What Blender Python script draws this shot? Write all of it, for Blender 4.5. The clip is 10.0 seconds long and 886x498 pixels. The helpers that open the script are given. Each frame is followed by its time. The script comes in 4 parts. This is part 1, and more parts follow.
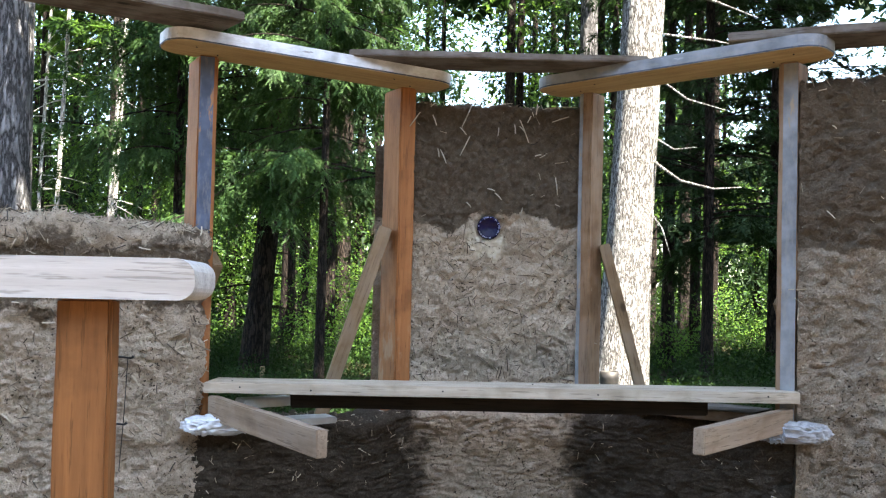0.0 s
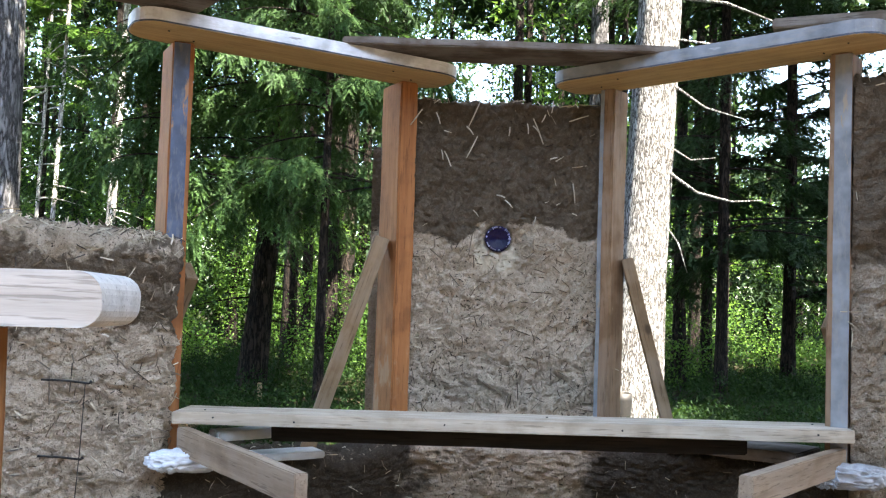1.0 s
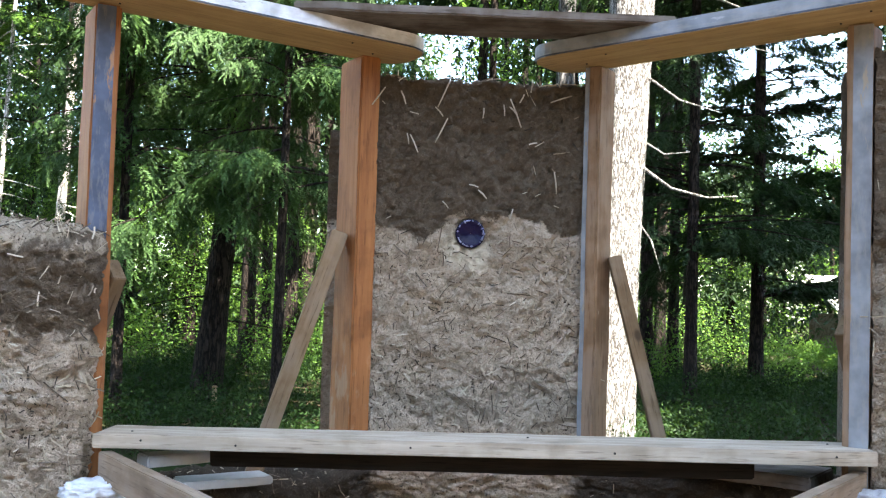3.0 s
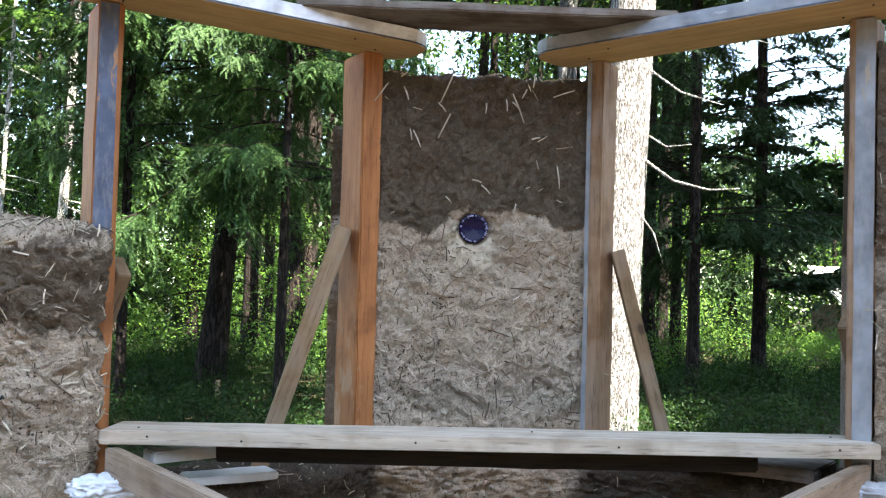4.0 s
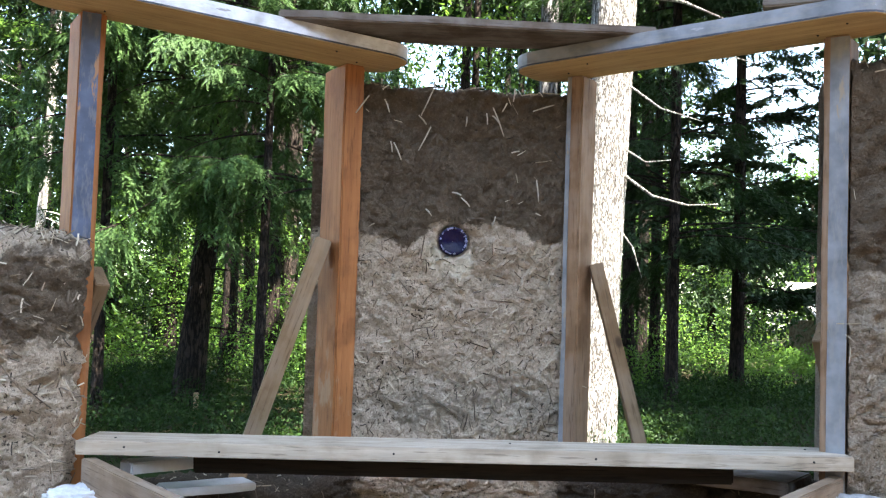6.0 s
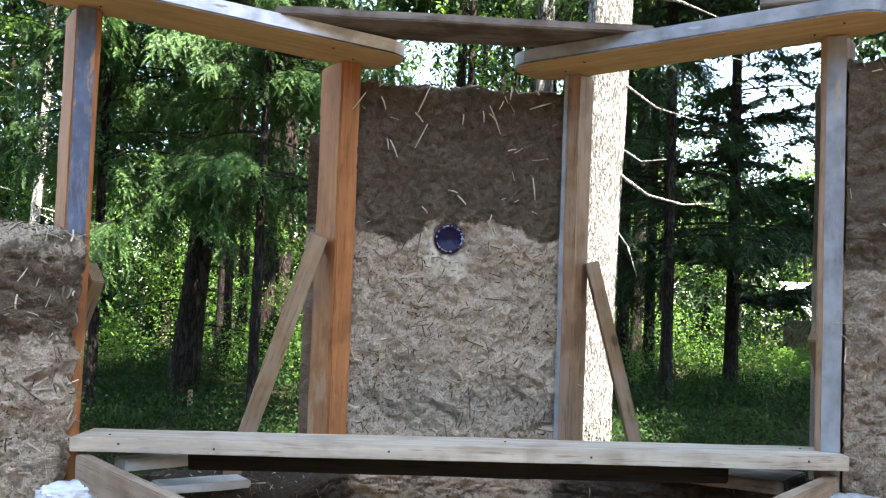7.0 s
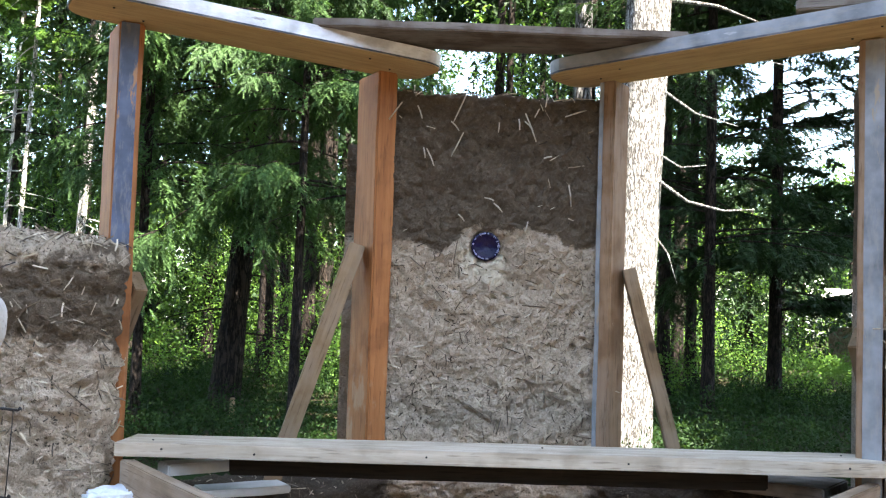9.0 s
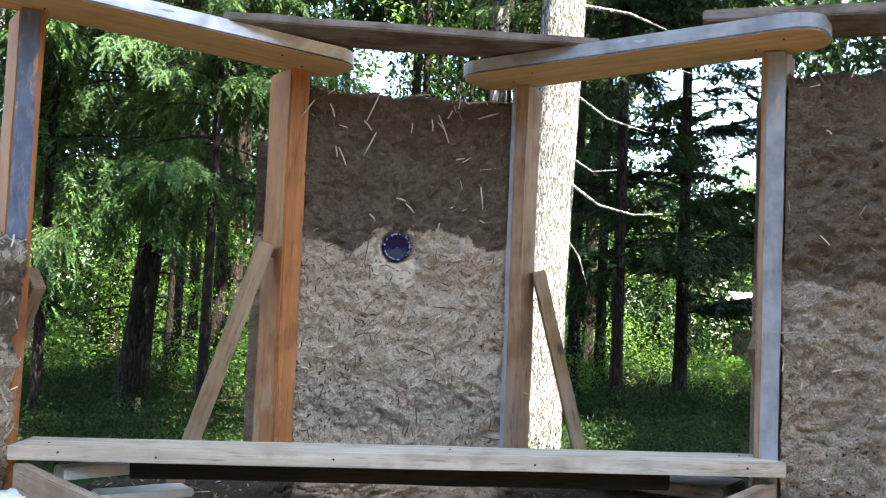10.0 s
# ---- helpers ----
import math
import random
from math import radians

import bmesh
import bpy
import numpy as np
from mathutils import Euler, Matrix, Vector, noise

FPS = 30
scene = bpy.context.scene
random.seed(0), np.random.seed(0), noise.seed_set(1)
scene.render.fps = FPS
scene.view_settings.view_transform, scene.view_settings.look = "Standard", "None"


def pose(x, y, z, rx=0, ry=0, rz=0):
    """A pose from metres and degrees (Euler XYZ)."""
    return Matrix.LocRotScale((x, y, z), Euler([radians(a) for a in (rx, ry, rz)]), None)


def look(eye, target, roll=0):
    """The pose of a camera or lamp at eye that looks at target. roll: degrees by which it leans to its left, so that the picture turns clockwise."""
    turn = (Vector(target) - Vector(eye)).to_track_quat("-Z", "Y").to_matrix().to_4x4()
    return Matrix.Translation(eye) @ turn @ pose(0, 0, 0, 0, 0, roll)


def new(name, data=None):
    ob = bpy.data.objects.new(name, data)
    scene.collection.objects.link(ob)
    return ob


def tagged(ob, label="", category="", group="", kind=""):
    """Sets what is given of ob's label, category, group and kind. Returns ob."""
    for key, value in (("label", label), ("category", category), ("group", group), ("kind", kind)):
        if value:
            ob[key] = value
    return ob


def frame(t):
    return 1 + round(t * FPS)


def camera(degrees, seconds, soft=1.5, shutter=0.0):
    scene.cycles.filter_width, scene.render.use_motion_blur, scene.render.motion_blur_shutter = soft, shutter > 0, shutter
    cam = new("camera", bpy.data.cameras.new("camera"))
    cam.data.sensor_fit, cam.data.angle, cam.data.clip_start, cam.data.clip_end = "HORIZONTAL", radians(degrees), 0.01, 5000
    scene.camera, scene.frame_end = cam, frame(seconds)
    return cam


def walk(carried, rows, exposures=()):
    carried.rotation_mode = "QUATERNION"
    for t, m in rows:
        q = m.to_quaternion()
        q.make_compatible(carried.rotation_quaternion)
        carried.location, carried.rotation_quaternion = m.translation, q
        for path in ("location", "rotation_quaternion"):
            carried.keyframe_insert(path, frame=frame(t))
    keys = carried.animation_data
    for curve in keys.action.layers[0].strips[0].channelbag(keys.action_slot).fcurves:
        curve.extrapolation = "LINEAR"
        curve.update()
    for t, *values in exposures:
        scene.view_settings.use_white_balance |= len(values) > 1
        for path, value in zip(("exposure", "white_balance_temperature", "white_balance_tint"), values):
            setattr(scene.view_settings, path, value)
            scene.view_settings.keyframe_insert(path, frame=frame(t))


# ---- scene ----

# ---------------------------------------------------------------- camera
cam = camera(49.0, 10.0, soft=1.2)
PATH = [
    (0, (-0.269, -3.703, 1.314), (-0.225, -1.704, 1.375), 1.3),
    (0.5, (-0.261, -3.496, 1.319), (-0.136, -1.501, 1.395), 1.8),
    (1, (-0.252, -3.307, 1.324), (-0.221, -1.309, 1.413), 1.8),
    (1.5, (-0.266, -3.127, 1.322), (-0.342, -1.13, 1.402), 1.6),
    (2, (-0.303, -2.972, 1.34), (-0.146, -0.984, 1.491), 2.1),
    (2.5, (-0.272, -2.936, 1.348), (-0.098, -0.951, 1.525), 2.6),
    (3, (-0.255, -2.93, 1.335), (-0.147, -0.935, 1.422), 1.8),
    (3.2, (-0.25, -2.927, 1.334), (-0.143, -0.931, 1.39), 1.3),
    (4.3, (-0.263, -2.944, 1.344), (-0.156, -0.949, 1.441), 1.7),
    (4.5, (-0.259, -2.947, 1.34), (-0.146, -0.954, 1.46), 1.9),
    (5, (-0.26, -2.952, 1.337), (-0.13, -0.96, 1.459), 2.4),
    (5.5, (-0.258, -2.953, 1.337), (-0.118, -0.961, 1.446), 1.9),
    (7, (-0.261, -2.947, 1.334), (-0.107, -0.955, 1.433), 2.1),
    (7.5, (-0.264, -2.959, 1.339), (-0.101, -0.969, 1.449), 2.4),
    (8, (-0.261, -2.964, 1.336), (-0.082, -0.975, 1.45), 2.4),
    (8.5, (-0.247, -2.975, 1.33), (-0.109, -0.983, 1.439), 1.7),
    (9, (-0.253, -2.968, 1.331), (-0.181, -0.972, 1.444), 1.9),
    (9.5, (-0.255, -2.964, 1.336), (-0.101, -0.973, 1.46), 2.4),
    (10, (-0.241, -2.959, 1.335), (0.005, -0.978, 1.454), 2.4),
]
walk(cam, [(t, look(eye, target, roll)) for t, eye, target, roll in PATH], [(0, 3.70, 6900, 8), (2, 3.86, 6850, 8), (10, 3.88, 6850, 8)])

# ---------------------------------------------------------------- light
SUN = Vector((0.38, -0.47, 1.05)).normalized()
world = bpy.data.worlds.new("world")
scene.world = world
world.use_nodes = True
wn = world.node_tree.nodes
sky = wn.new("ShaderNodeTexSky")
sky.sky_type = "NISHITA"
sky.sun_disc = False
sky.sun_elevation = math.asin(SUN.z)
sky.sun_rotation = math.atan2(SUN.x, SUN.y)
world.node_tree.links.new(sky.outputs[0], wn["Background"].inputs[0])
wn["Background"].inputs[1].default_value = 0.10
sun = new("sun", bpy.data.lights.new("sun", "SUN"))
sun.data.energy = 5.0
sun.data.angle = radians(0.53)
sun.data.color = (1.0, 0.95, 0.86)
sun.matrix_world = look(SUN * 30, (0, 0, 0))


# ---------------------------------------------------------------- materials
class Mat:
    """A small builder of node materials."""

    def __init__(self, name, rough=0.8):
        self.m = bpy.data.materials.new(name)
        self.m.use_nodes = True
        self.t = self.m.node_tree
        self.b = self.t.nodes["Principled BSDF"]
        self.b.inputs["Roughness"].default_value = rough

    def n(self, kind, **values):
        node = self.t.nodes.new("ShaderNode" + kind)
        for key, value in values.items():
            if key in node.inputs:
                node.inputs[key].default_value = value
        return node

    def link(self, a, b):
        self.t.links.new(a, b)

    def pos(self, scale=(1, 1, 1)):
        tc = self.n("TexCoord")
        mp = self.n("Mapping", Scale=scale)
        self.link(tc.outputs["Object"], mp.inputs["Vector"])
        return mp.outputs[0]

    def noise(self, vec, scale, detail=4.0, rough=0.6):
        nd = self.n("TexNoise", Scale=scale, Detail=detail, Roughness=rough)
        self.link(vec, nd.inputs["Vector"])
        return nd.outputs["Fac"]

    def ramp(self, fac, *stops):
        nd = self.n("ValToRGB")
        el = nd.color_ramp.elements
        while len(el) < len(stops):
            el.new(0.5)
        for e, (p, c) in zip(el, stops):
            e.position = p
            e.color = (*c, 1) if len(c) == 3 else c
        self.link(fac, nd.inputs[0])
        return nd.outputs[0]

    def mix(self, fac, a, b, kind="MIX"):
        nd = self.n("Mix")
        nd.data_type = "RGBA"
        nd.blend_type = kind
        for sock, v in ((nd.inputs[0], fac), (nd.inputs[6], a), (nd.inputs[7], b)):
            if isinstance(v, (int, float)):
                sock.default_value = v
            elif isinstance(v, tuple):
                sock.default_value = (*v, 1)
            else:
                self.link(v, sock)
        return nd.outputs[2]

    def math(self, op, a, b=0.0, c=0.0):
        nd = self.n("Math")
        nd.operation = op
        for sock, v in zip(nd.inputs, (a, b, c)):
            if isinstance(v, (int, float)):
                sock.default_value = v
            else:
                self.link(v, sock)
        return nd.outputs[0]

    def step(self, v, lo, hi):
        nd = self.n("MapRange")
        nd.interpolation_type = "SMOOTHSTEP"
        nd.inputs[1].default_value, nd.inputs[2].default_value = lo, hi
        self.link(v, nd.inputs[0])
        return nd.outputs[0]

    def color(self, c):
        self.link(c, self.b.inputs["Base Color"])
        return self

    def bump(self, height, strength=0.5, distance=0.01):
        nd = self.n("Bump", Strength=strength, Distance=distance)
        self.link(height, nd.inputs["Height"])
        self.link(nd.outputs[0], self.b.inputs["Normal"])
        return self


def cob_material(name, kind):
    """Clay, sand and straw. The newest courses are still damp and dark; older ones have dried pale. The low and right
    walls also have shade painted into their colour.
    """
    m = Mat(name, 0.95)
    m.b.inputs["Specular IOR Level"].default_value = 0.15
    p = m.pos()
    xyz = m.n("SeparateXYZ")
    m.link(p, xyz.inputs[0])
    x, z = xyz.outputs[0], xyz.outputs[2]
    big = m.noise(p, 6.0, 5, 0.6)
    mid = m.noise(p, 22.0, 6, 0.65)
    fine = m.noise(p, 140.0, 4, 0.7)
    wob = m.math("MULTIPLY_ADD", big, 0.46, -0.23)
    wob = m.math("ADD", wob, m.math("MULTIPLY_ADD", mid, 0.14, -0.07))
    zz = m.math("ADD", z, wob)
    dry = m.ramp(mid, (0.30, (0.435, 0.335, 0.238)), (0.5, (0.535, 0.425, 0.312)), (0.70, (0.615, 0.502, 0.380)))
    dry = m.mix(m.math("MULTIPLY", m.step(big, 0.45, 0.7), 0.7), dry, (0.40, 0.315, 0.225))
    damp_and_shade = m.ramp(mid, (0.25, (0.088, 0.064, 0.043)), (0.55, (0.134, 0.100, 0.068)), (0.8, (0.185, 0.140, 0.096)))
    if kind == "center":
        edge = m.ramp(m.math("ADD", x, 0.5), *[(u, (v, v, v)) for u, v in ((0.15, 0.56), (0.21, 0.54), (0.29, 0.38), (0.345, 0.28), (0.40, 0.50), (0.44, 0.72), (0.60, 0.70), (0.70, 0.60), (0.78, 0.38), (0.84, 0.52))])
        level = m.math("MULTIPLY_ADD", edge, 0.2, 1.43)
        rag = m.math("ADD", m.math("MULTIPLY_ADD", mid, 0.10, -0.05), m.math("MULTIPLY_ADD", big, 0.05, -0.025))
        wet_and_shade = m.step(m.math("ADD", m.math("SUBTRACT", z, level), rag), -0.006, 0.008)
        near = m.n("VectorMath")
        near.operation = "DISTANCE"
        m.link(p, near.inputs[0])
        near.inputs[1].default_value = (-0.004, 0.02, 1.462)
        smear = m.step(m.math("MULTIPLY_ADD", wob, 0.22, near.outputs["Value"]), 0.098, 0.070)
        wet_and_shade = m.math("MULTIPLY", wet_and_shade, m.math("SUBTRACT", 1.0, smear))
        col = m.mix(wet_and_shade, dry, damp_and_shade)
    elif kind == "left":
        wet_and_shade = m.math("MULTIPLY", m.step(zz, 1.17, 1.21), m.step(zz, 1.45, 1.40))
        col = m.mix(m.math("MULTIPLY", wet_and_shade, 0.95), dry, damp_and_shade)
    elif kind == "right":
        wet_and_shade = m.step(m.math("MULTIPLY_ADD", wob, 0.28, z), 1.425, 1.445)
        # top is damp; the even half mix below paints the turned wall's shade
        col = m.mix(m.math("MAXIMUM", wet_and_shade, 0.5), dry, damp_and_shade)
    else:
        # shade under the sill plank, painted dark on both sides of the low wall
        wet_and_shade = side = m.step(m.math("ADD", m.math("ABSOLUTE", x), wob), 0.22, 0.34)
        col = m.mix(m.math("MULTIPLY", side, 0.85), dry, damp_and_shade)
    grit = m.noise(p, 62.0, 5, 0.7)
    bent = m.n("VectorMath", Scale=0.10)
    bent.operation = "SCALE"
    swirl = m.n("TexNoise", Scale=14.0, Detail=2.0)
    m.link(p, swirl.inputs["Vector"])
    m.link(swirl.outputs["Color"], bent.inputs[0])
    moved = m.n("VectorMath")
    moved.operation = "ADD"
    m.link(m.pos((1.0, 1.0, 1.25)), moved.inputs[0])
    m.link(bent.outputs[0], moved.inputs[1])
    pit = m.noise(moved.outputs[0], 26.0, 4, 0.6)
    coarse = m.math("MULTIPLY_ADD", m.step(m.noise(p, 4.5, 3, 0.6), 0.40, 0.60), 0.85, 0.15)
    # painted shade of the low wall's sides, taken almost to black
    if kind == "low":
        damp_and_shade = m.mix(0.75, damp_and_shade, (0.020, 0.015, 0.011))
        col = m.mix(m.math("MULTIPLY", side, 0.95), dry, damp_and_shade)
    dryness = m.math("SUBTRACT", 1.0, m.math("MULTIPLY", wet_and_shade, 0.75))
    col = m.mix(m.math("MULTIPLY", m.math("MULTIPLY", m.step(fine, 0.52, 0.62), 0.28), dryness), col, (0.62, 0.555, 0.44))
    col = m.mix(m.math("MULTIPLY", m.math("MULTIPLY", m.step(fine, 0.47, 0.38), 0.32), dryness), col, (0.10, 0.074, 0.050))
    # shade of small pits painted dark where the grit bump sinks
    col = m.mix(m.math("MULTIPLY", m.math("MULTIPLY", m.step(grit, 0.43, 0.36), 0.5), m.math("MULTIPLY", dryness, coarse)), col, (0.085, 0.062, 0.043))
    col = m.mix(m.math("MULTIPLY", m.step(grit, 0.36, 0.31), 0.8), col, (0.030, 0.023, 0.017))
    fleck = m.noise(m.pos((1.0, 1.0, 1.15)), 68.0, 3, 0.55)
    col = m.mix(m.math("MULTIPLY", m.math("MULTIPLY", m.step(fleck, 0.385, 0.335), 0.95), m.math("MULTIPLY", coarse, m.math("SUBTRACT", 1.0, m.math("MULTIPLY", wet_and_shade, 0.5)))), col, (0.040, 0.029, 0.020))
    # larger pits, sunk in the bump below, get their shade painted too
    col = m.mix(m.math("MULTIPLY", m.math("MULTIPLY", m.step(pit, 0.385, 0.335), 0.9), m.math("MULTIPLY", dryness, coarse)), col, (0.050, 0.037, 0.026))
    if kind == "center":
        col = m.mix(m.math("MULTIPLY", smear, 0.85), col, (0.74, 0.645, 0.49))
    m.color(col)
    m.bump(m.math("ADD", m.math("ADD", m.math("MULTIPLY", fine, 0.4), mid), m.math("ADD", m.math("MULTIPLY", grit, 0.7), m.math("MULTIPLY", m.step(pit, 0.33, 0.42), 0.5))), 1.0, 0.022)
    return m.m


def wood_material(name, dark, light, axis=2, rough=0.7, grey=0.0, stain=0.3, clay=False):
    """Sawn softwood with grain along one axis, knots, stains and weathering."""
    m = Mat(name, rough)
    m.b.inputs["Specular IOR Level"].default_value = 0.18
    sc = [26.0, 26.0, 26.0]
    sc[axis] = 1.6
    p = m.pos(tuple(sc))
    q = m.pos()
    info = m.n("ObjectInfo")
    off = m.n("VectorMath")
    off.operation = "ADD"
    m.link(p, off.inputs[0])
    cmb = m.n("CombineXYZ")
    for i in range(3):
        m.link(m.math("MULTIPLY", info.outputs["Random"], 40.0), cmb.inputs[i])
    m.link(cmb.outputs[0], off.inputs[1])
    grain = m.noise(off.outputs[0], 1.4, 6, 0.65)
    fine = m.noise(off.outputs[0], 6.0, 3, 0.6)
    blot = m.noise(q, 7.0, 5, 0.6)
    col = m.ramp(grain, (0.30, dark), (0.70, light))
    col = m.mix(m.math("MULTIPLY", m.step(blot, 0.48, 0.72), stain), col, tuple(v * 0.45 for v in dark))
    if grey:
        col = m.mix(m.math("MULTIPLY", m.step(blot, 0.62, 0.38), grey), col, (0.36, 0.35, 0.33))
    col = m.mix(m.math("MULTIPLY", m.step(fine, 0.43, 0.33), 0.55), col, tuple(v * 0.45 for v in dark))
    if clay:
        sep = m.n("SeparateXYZ")
        m.link(q, sep.inputs[0])
        patch = m.math("MULTIPLY", m.step(m.noise(m.pos((1, 1, 0.5)), 11.0, 5, 0.65), 0.50, 0.60), m.step(sep.outputs[2], 1.32, 1.05))
        col = m.mix(m.math("MULTIPLY", patch, 0.38), col, (0.42, 0.33, 0.23))
    knots = m.n("TexVoronoi", Scale=1.0)
    ks = [7.0, 7.0, 7.0]
    ks[axis] = 4.0
    m.link(m.pos(tuple(ks)), knots.inputs["Vector"])
    col = m.mix(m.step(knots.outputs["Distance"], 0.11, 0.05), col, tuple(v * 0.4 for v in dark))
    m.color(col)
    m.bump(m.math("ADD", grain, m.math("MULTIPLY", fine, 0.4)), 0.35, 0.004)
    return m.m


def paint_material(name, base, under, axis=2):
    """Thin worn paint over timber: scuffed through to the wood along its length."""
    m = Mat(name, 0.6)
    p = m.pos(tuple(3 if i == axis else 14 for i in range(3)))
    q = m.pos()
    wear = m.noise(p, 2.2, 6, 0.7)
    tone = m.noise(q, 9.0, 4, 0.6)
    col = m.ramp(tone, (0.3, tuple(v * 0.55 for v in base)), (0.7, tuple(min(1, v * 1.35) for v in base)))
    col = m.mix(m.math("MULTIPLY", m.step(m.noise(p, 5.0, 4, 0.7), 0.5, 0.62), 0.22), col, (0.34, 0.29, 0.23))
    col = m.mix(m.step(wear, 0.60, 0.66), col, under)
    m.color(col)
    m.bump(wear, 0.25, 0.002)
    return m.m


def bark_material(name, dark, light, rough_scale=1.0, strength=1.0):
    """Furrowed bark: long broken ridges over a mottled ground."""
    m = Mat(name, 0.95)
    m.b.inputs["Specular IOR Level"].default_value = 0.15
    q = m.pos()
    a = m.noise(m.pos((20 * rough_scale, 20 * rough_scale, 4.5 * rough_scale)), 1.0, 7, 0.62)
    b = m.noise(m.pos((60 * rough_scale, 60 * rough_scale, 22 * rough_scale)), 1.0, 4, 0.6)
    ridge = m.math("ABSOLUTE", m.math("SUBTRACT", a, 0.5))
    h = m.math("ADD", m.step(ridge, 0.0, 0.14), m.math("MULTIPLY", b, 0.5))
    col = m.ramp(h, (0.22, dark), (0.62, tuple((u + v) / 2 for u, v in zip(dark, light))), (1.0, light))
    col = m.mix(m.math("MULTIPLY", m.step(m.noise(q, 3.0, 4, 0.6), 0.48, 0.72), 0.5), col, tuple(v * 0.5 for v in light))
    m.color(col)
    m.bump(h, strength, 0.035)
    return m.m


def leaf_material(name, dark, light, through_color, amount=0.45):
    """Leaves that scatter light and let some of it through."""
    m = Mat(name, 0.6)
    m.b.inputs["Specular IOR Level"].default_value = 0.12
    geo = m.n("NewGeometry")
    clump = m.step(m.noise(m.pos(), 1.7, 3, 0.6), 0.36, 0.66)
    tone = m.math("ADD", m.math("MULTIPLY", geo.outputs["Random Per Island"], 0.45), m.math("MULTIPLY", clump, 0.55))
    col = m.ramp(tone, (0.0, dark), (1.0, light))
    m.color(col)
    tr = m.n("BsdfTranslucent")
    tr.inputs[0].default_value = (*through_color, 1)
    mx = m.n("MixShader")
    mx.inputs[0].default_value = amount
    m.link(m.b.outputs[0], mx.inputs[1])
    m.link(tr.outputs[0], mx.inputs[2])
    m.link(mx.outputs[0], m.t.nodes["Material Output"].inputs[0])
    return m.m


def plain_material(name, base, rough=0.7, metal=0.0, vary=0.25, scale=20.0):
    m = Mat(name, rough)
    f = m.noise(m.pos(), scale, 5, 0.6)
    m.color(m.ramp(f, (0.3, tuple(v * (1 - vary) for v in base)), (0.7, tuple(min(1, v * (1 + vary)) for v in base))))
    m.b.inputs["Metallic"].default_value = metal
    m.bump(f, 0.2, 0.004)
    return m.m


COB = {k: cob_material("cob_" + k, k) for k in ("center", "left", "right", "low")}
straw_mat = Mat("straw", 0.75)
# darkest end of the ramp colours some straws as shadow flecks
straw_mat.color(straw_mat.ramp(straw_mat.n("NewGeometry").outputs["Random Per Island"], (0.0, (0.045, 0.033, 0.022)), (0.40, (0.20, 0.15, 0.10)), (0.75, (0.44, 0.36, 0.25)), (1.0, (0.60, 0.52, 0.38))))
STRAW = straw_mat.m
POST_WOOD = wood_material("post_wood", (0.225, 0.084, 0.028), (0.385, 0.160, 0.058), 2, 0.62, stain=0.5, clay=True)
RAIL_POST = wood_material("rail_post_wood", (0.15, 0.062, 0.022), (0.28, 0.122, 0.042), 2, 0.65, stain=0.5)
TAN_POST = wood_material("tan_post_wood", (0.175, 0.098, 0.050), (0.29, 0.175, 0.095), 2, 0.7, grey=0.12, stain=0.45)
LINTEL_WOOD = wood_material("lintel_wood", (0.42, 0.28, 0.13), (0.57, 0.41, 0.21), 0, 0.65, stain=0.2)
PLANK_WOOD = wood_material("plank_wood", (0.30, 0.24, 0.17), (0.55, 0.465, 0.36), 0, 0.8, grey=0.12, stain=0.4)
BRACE_WOOD = wood_material("brace_wood", (0.165, 0.104, 0.054), (0.28, 0.185, 0.100), 2, 0.75, grey=0.12, stain=0.4)
GREY_WOOD = wood_material("grey_wood", (0.065, 0.048, 0.036), (0.15, 0.118, 0.092), 0, 0.88, grey=0.25)
BEARER_WOOD = wood_material("bearer_wood", (0.19, 0.132, 0.086), (0.33, 0.245, 0.165), 2, 0.8, grey=0.12, stain=0.35)
# near-black because the plank's shade is put into the timber's colour
SHADED_WOOD = wood_material("shaded_wood", (0.012, 0.010, 0.008), (0.034, 0.026, 0.020), 0, 0.9)
WHITE_WOOD = wood_material("bleached_wood", (0.40, 0.37, 0.33), (0.60, 0.57, 0.53), 0, 0.8, stain=0.3)
BLUE_PAINT = paint_material("blue_paint", (0.075, 0.098, 0.150), (0.36, 0.19, 0.09))
GREYBLUE_PAINT = paint_material("grey_blue_paint", (0.205, 0.21, 0.215), (0.30, 0.23, 0.16))
# edge paint whitened to carry the light that falls on the left lintel
LIT_PAINT = paint_material("lit_paint", (0.66, 0.67, 0.69), (0.30, 0.29, 0.29), 0)
DARK_EDGE = paint_material("dark_edge", (0.045, 0.05, 0.065), (0.16, 0.12, 0.08), 0)
LINTEL_BLUE = paint_material("lintel_blue_paint", (0.20, 0.21, 0.225), (0.33, 0.33, 0.33), 0)
BARK = bark_material("bark", (0.008, 0.006, 0.005), (0.044, 0.032, 0.026))
BARK_PALE = bark_material("bark_pale", (0.050, 0.042, 0.037), (0.60, 0.575, 0.55), 2.3)
BARK_GREY = bark_material("bark_grey", (0.035, 0.033, 0.034), (0.25, 0.24, 0.245), 0.9)
BARK_BIRCH = bark_material("bark_birch", (0.16, 0.145, 0.13), (0.62, 0.58, 0.53), 1.4, 0.5)
CEDAR = leaf_material("cedar_leaf", (0.005, 0.014, 0.007), (0.060, 0.116, 0.034), (0.09, 0.18, 0.04), 0.22)
FIR = leaf_material("fir_leaf", (0.007, 0.016, 0.008), (0.030, 0.056, 0.022), (0.045, 0.09, 0.025), 0.22)
BROAD = leaf_material("broad_leaf", (0.012, 0.034, 0.008), (0.085, 0.165, 0.034), (0.19, 0.34, 0.055), 0.40)
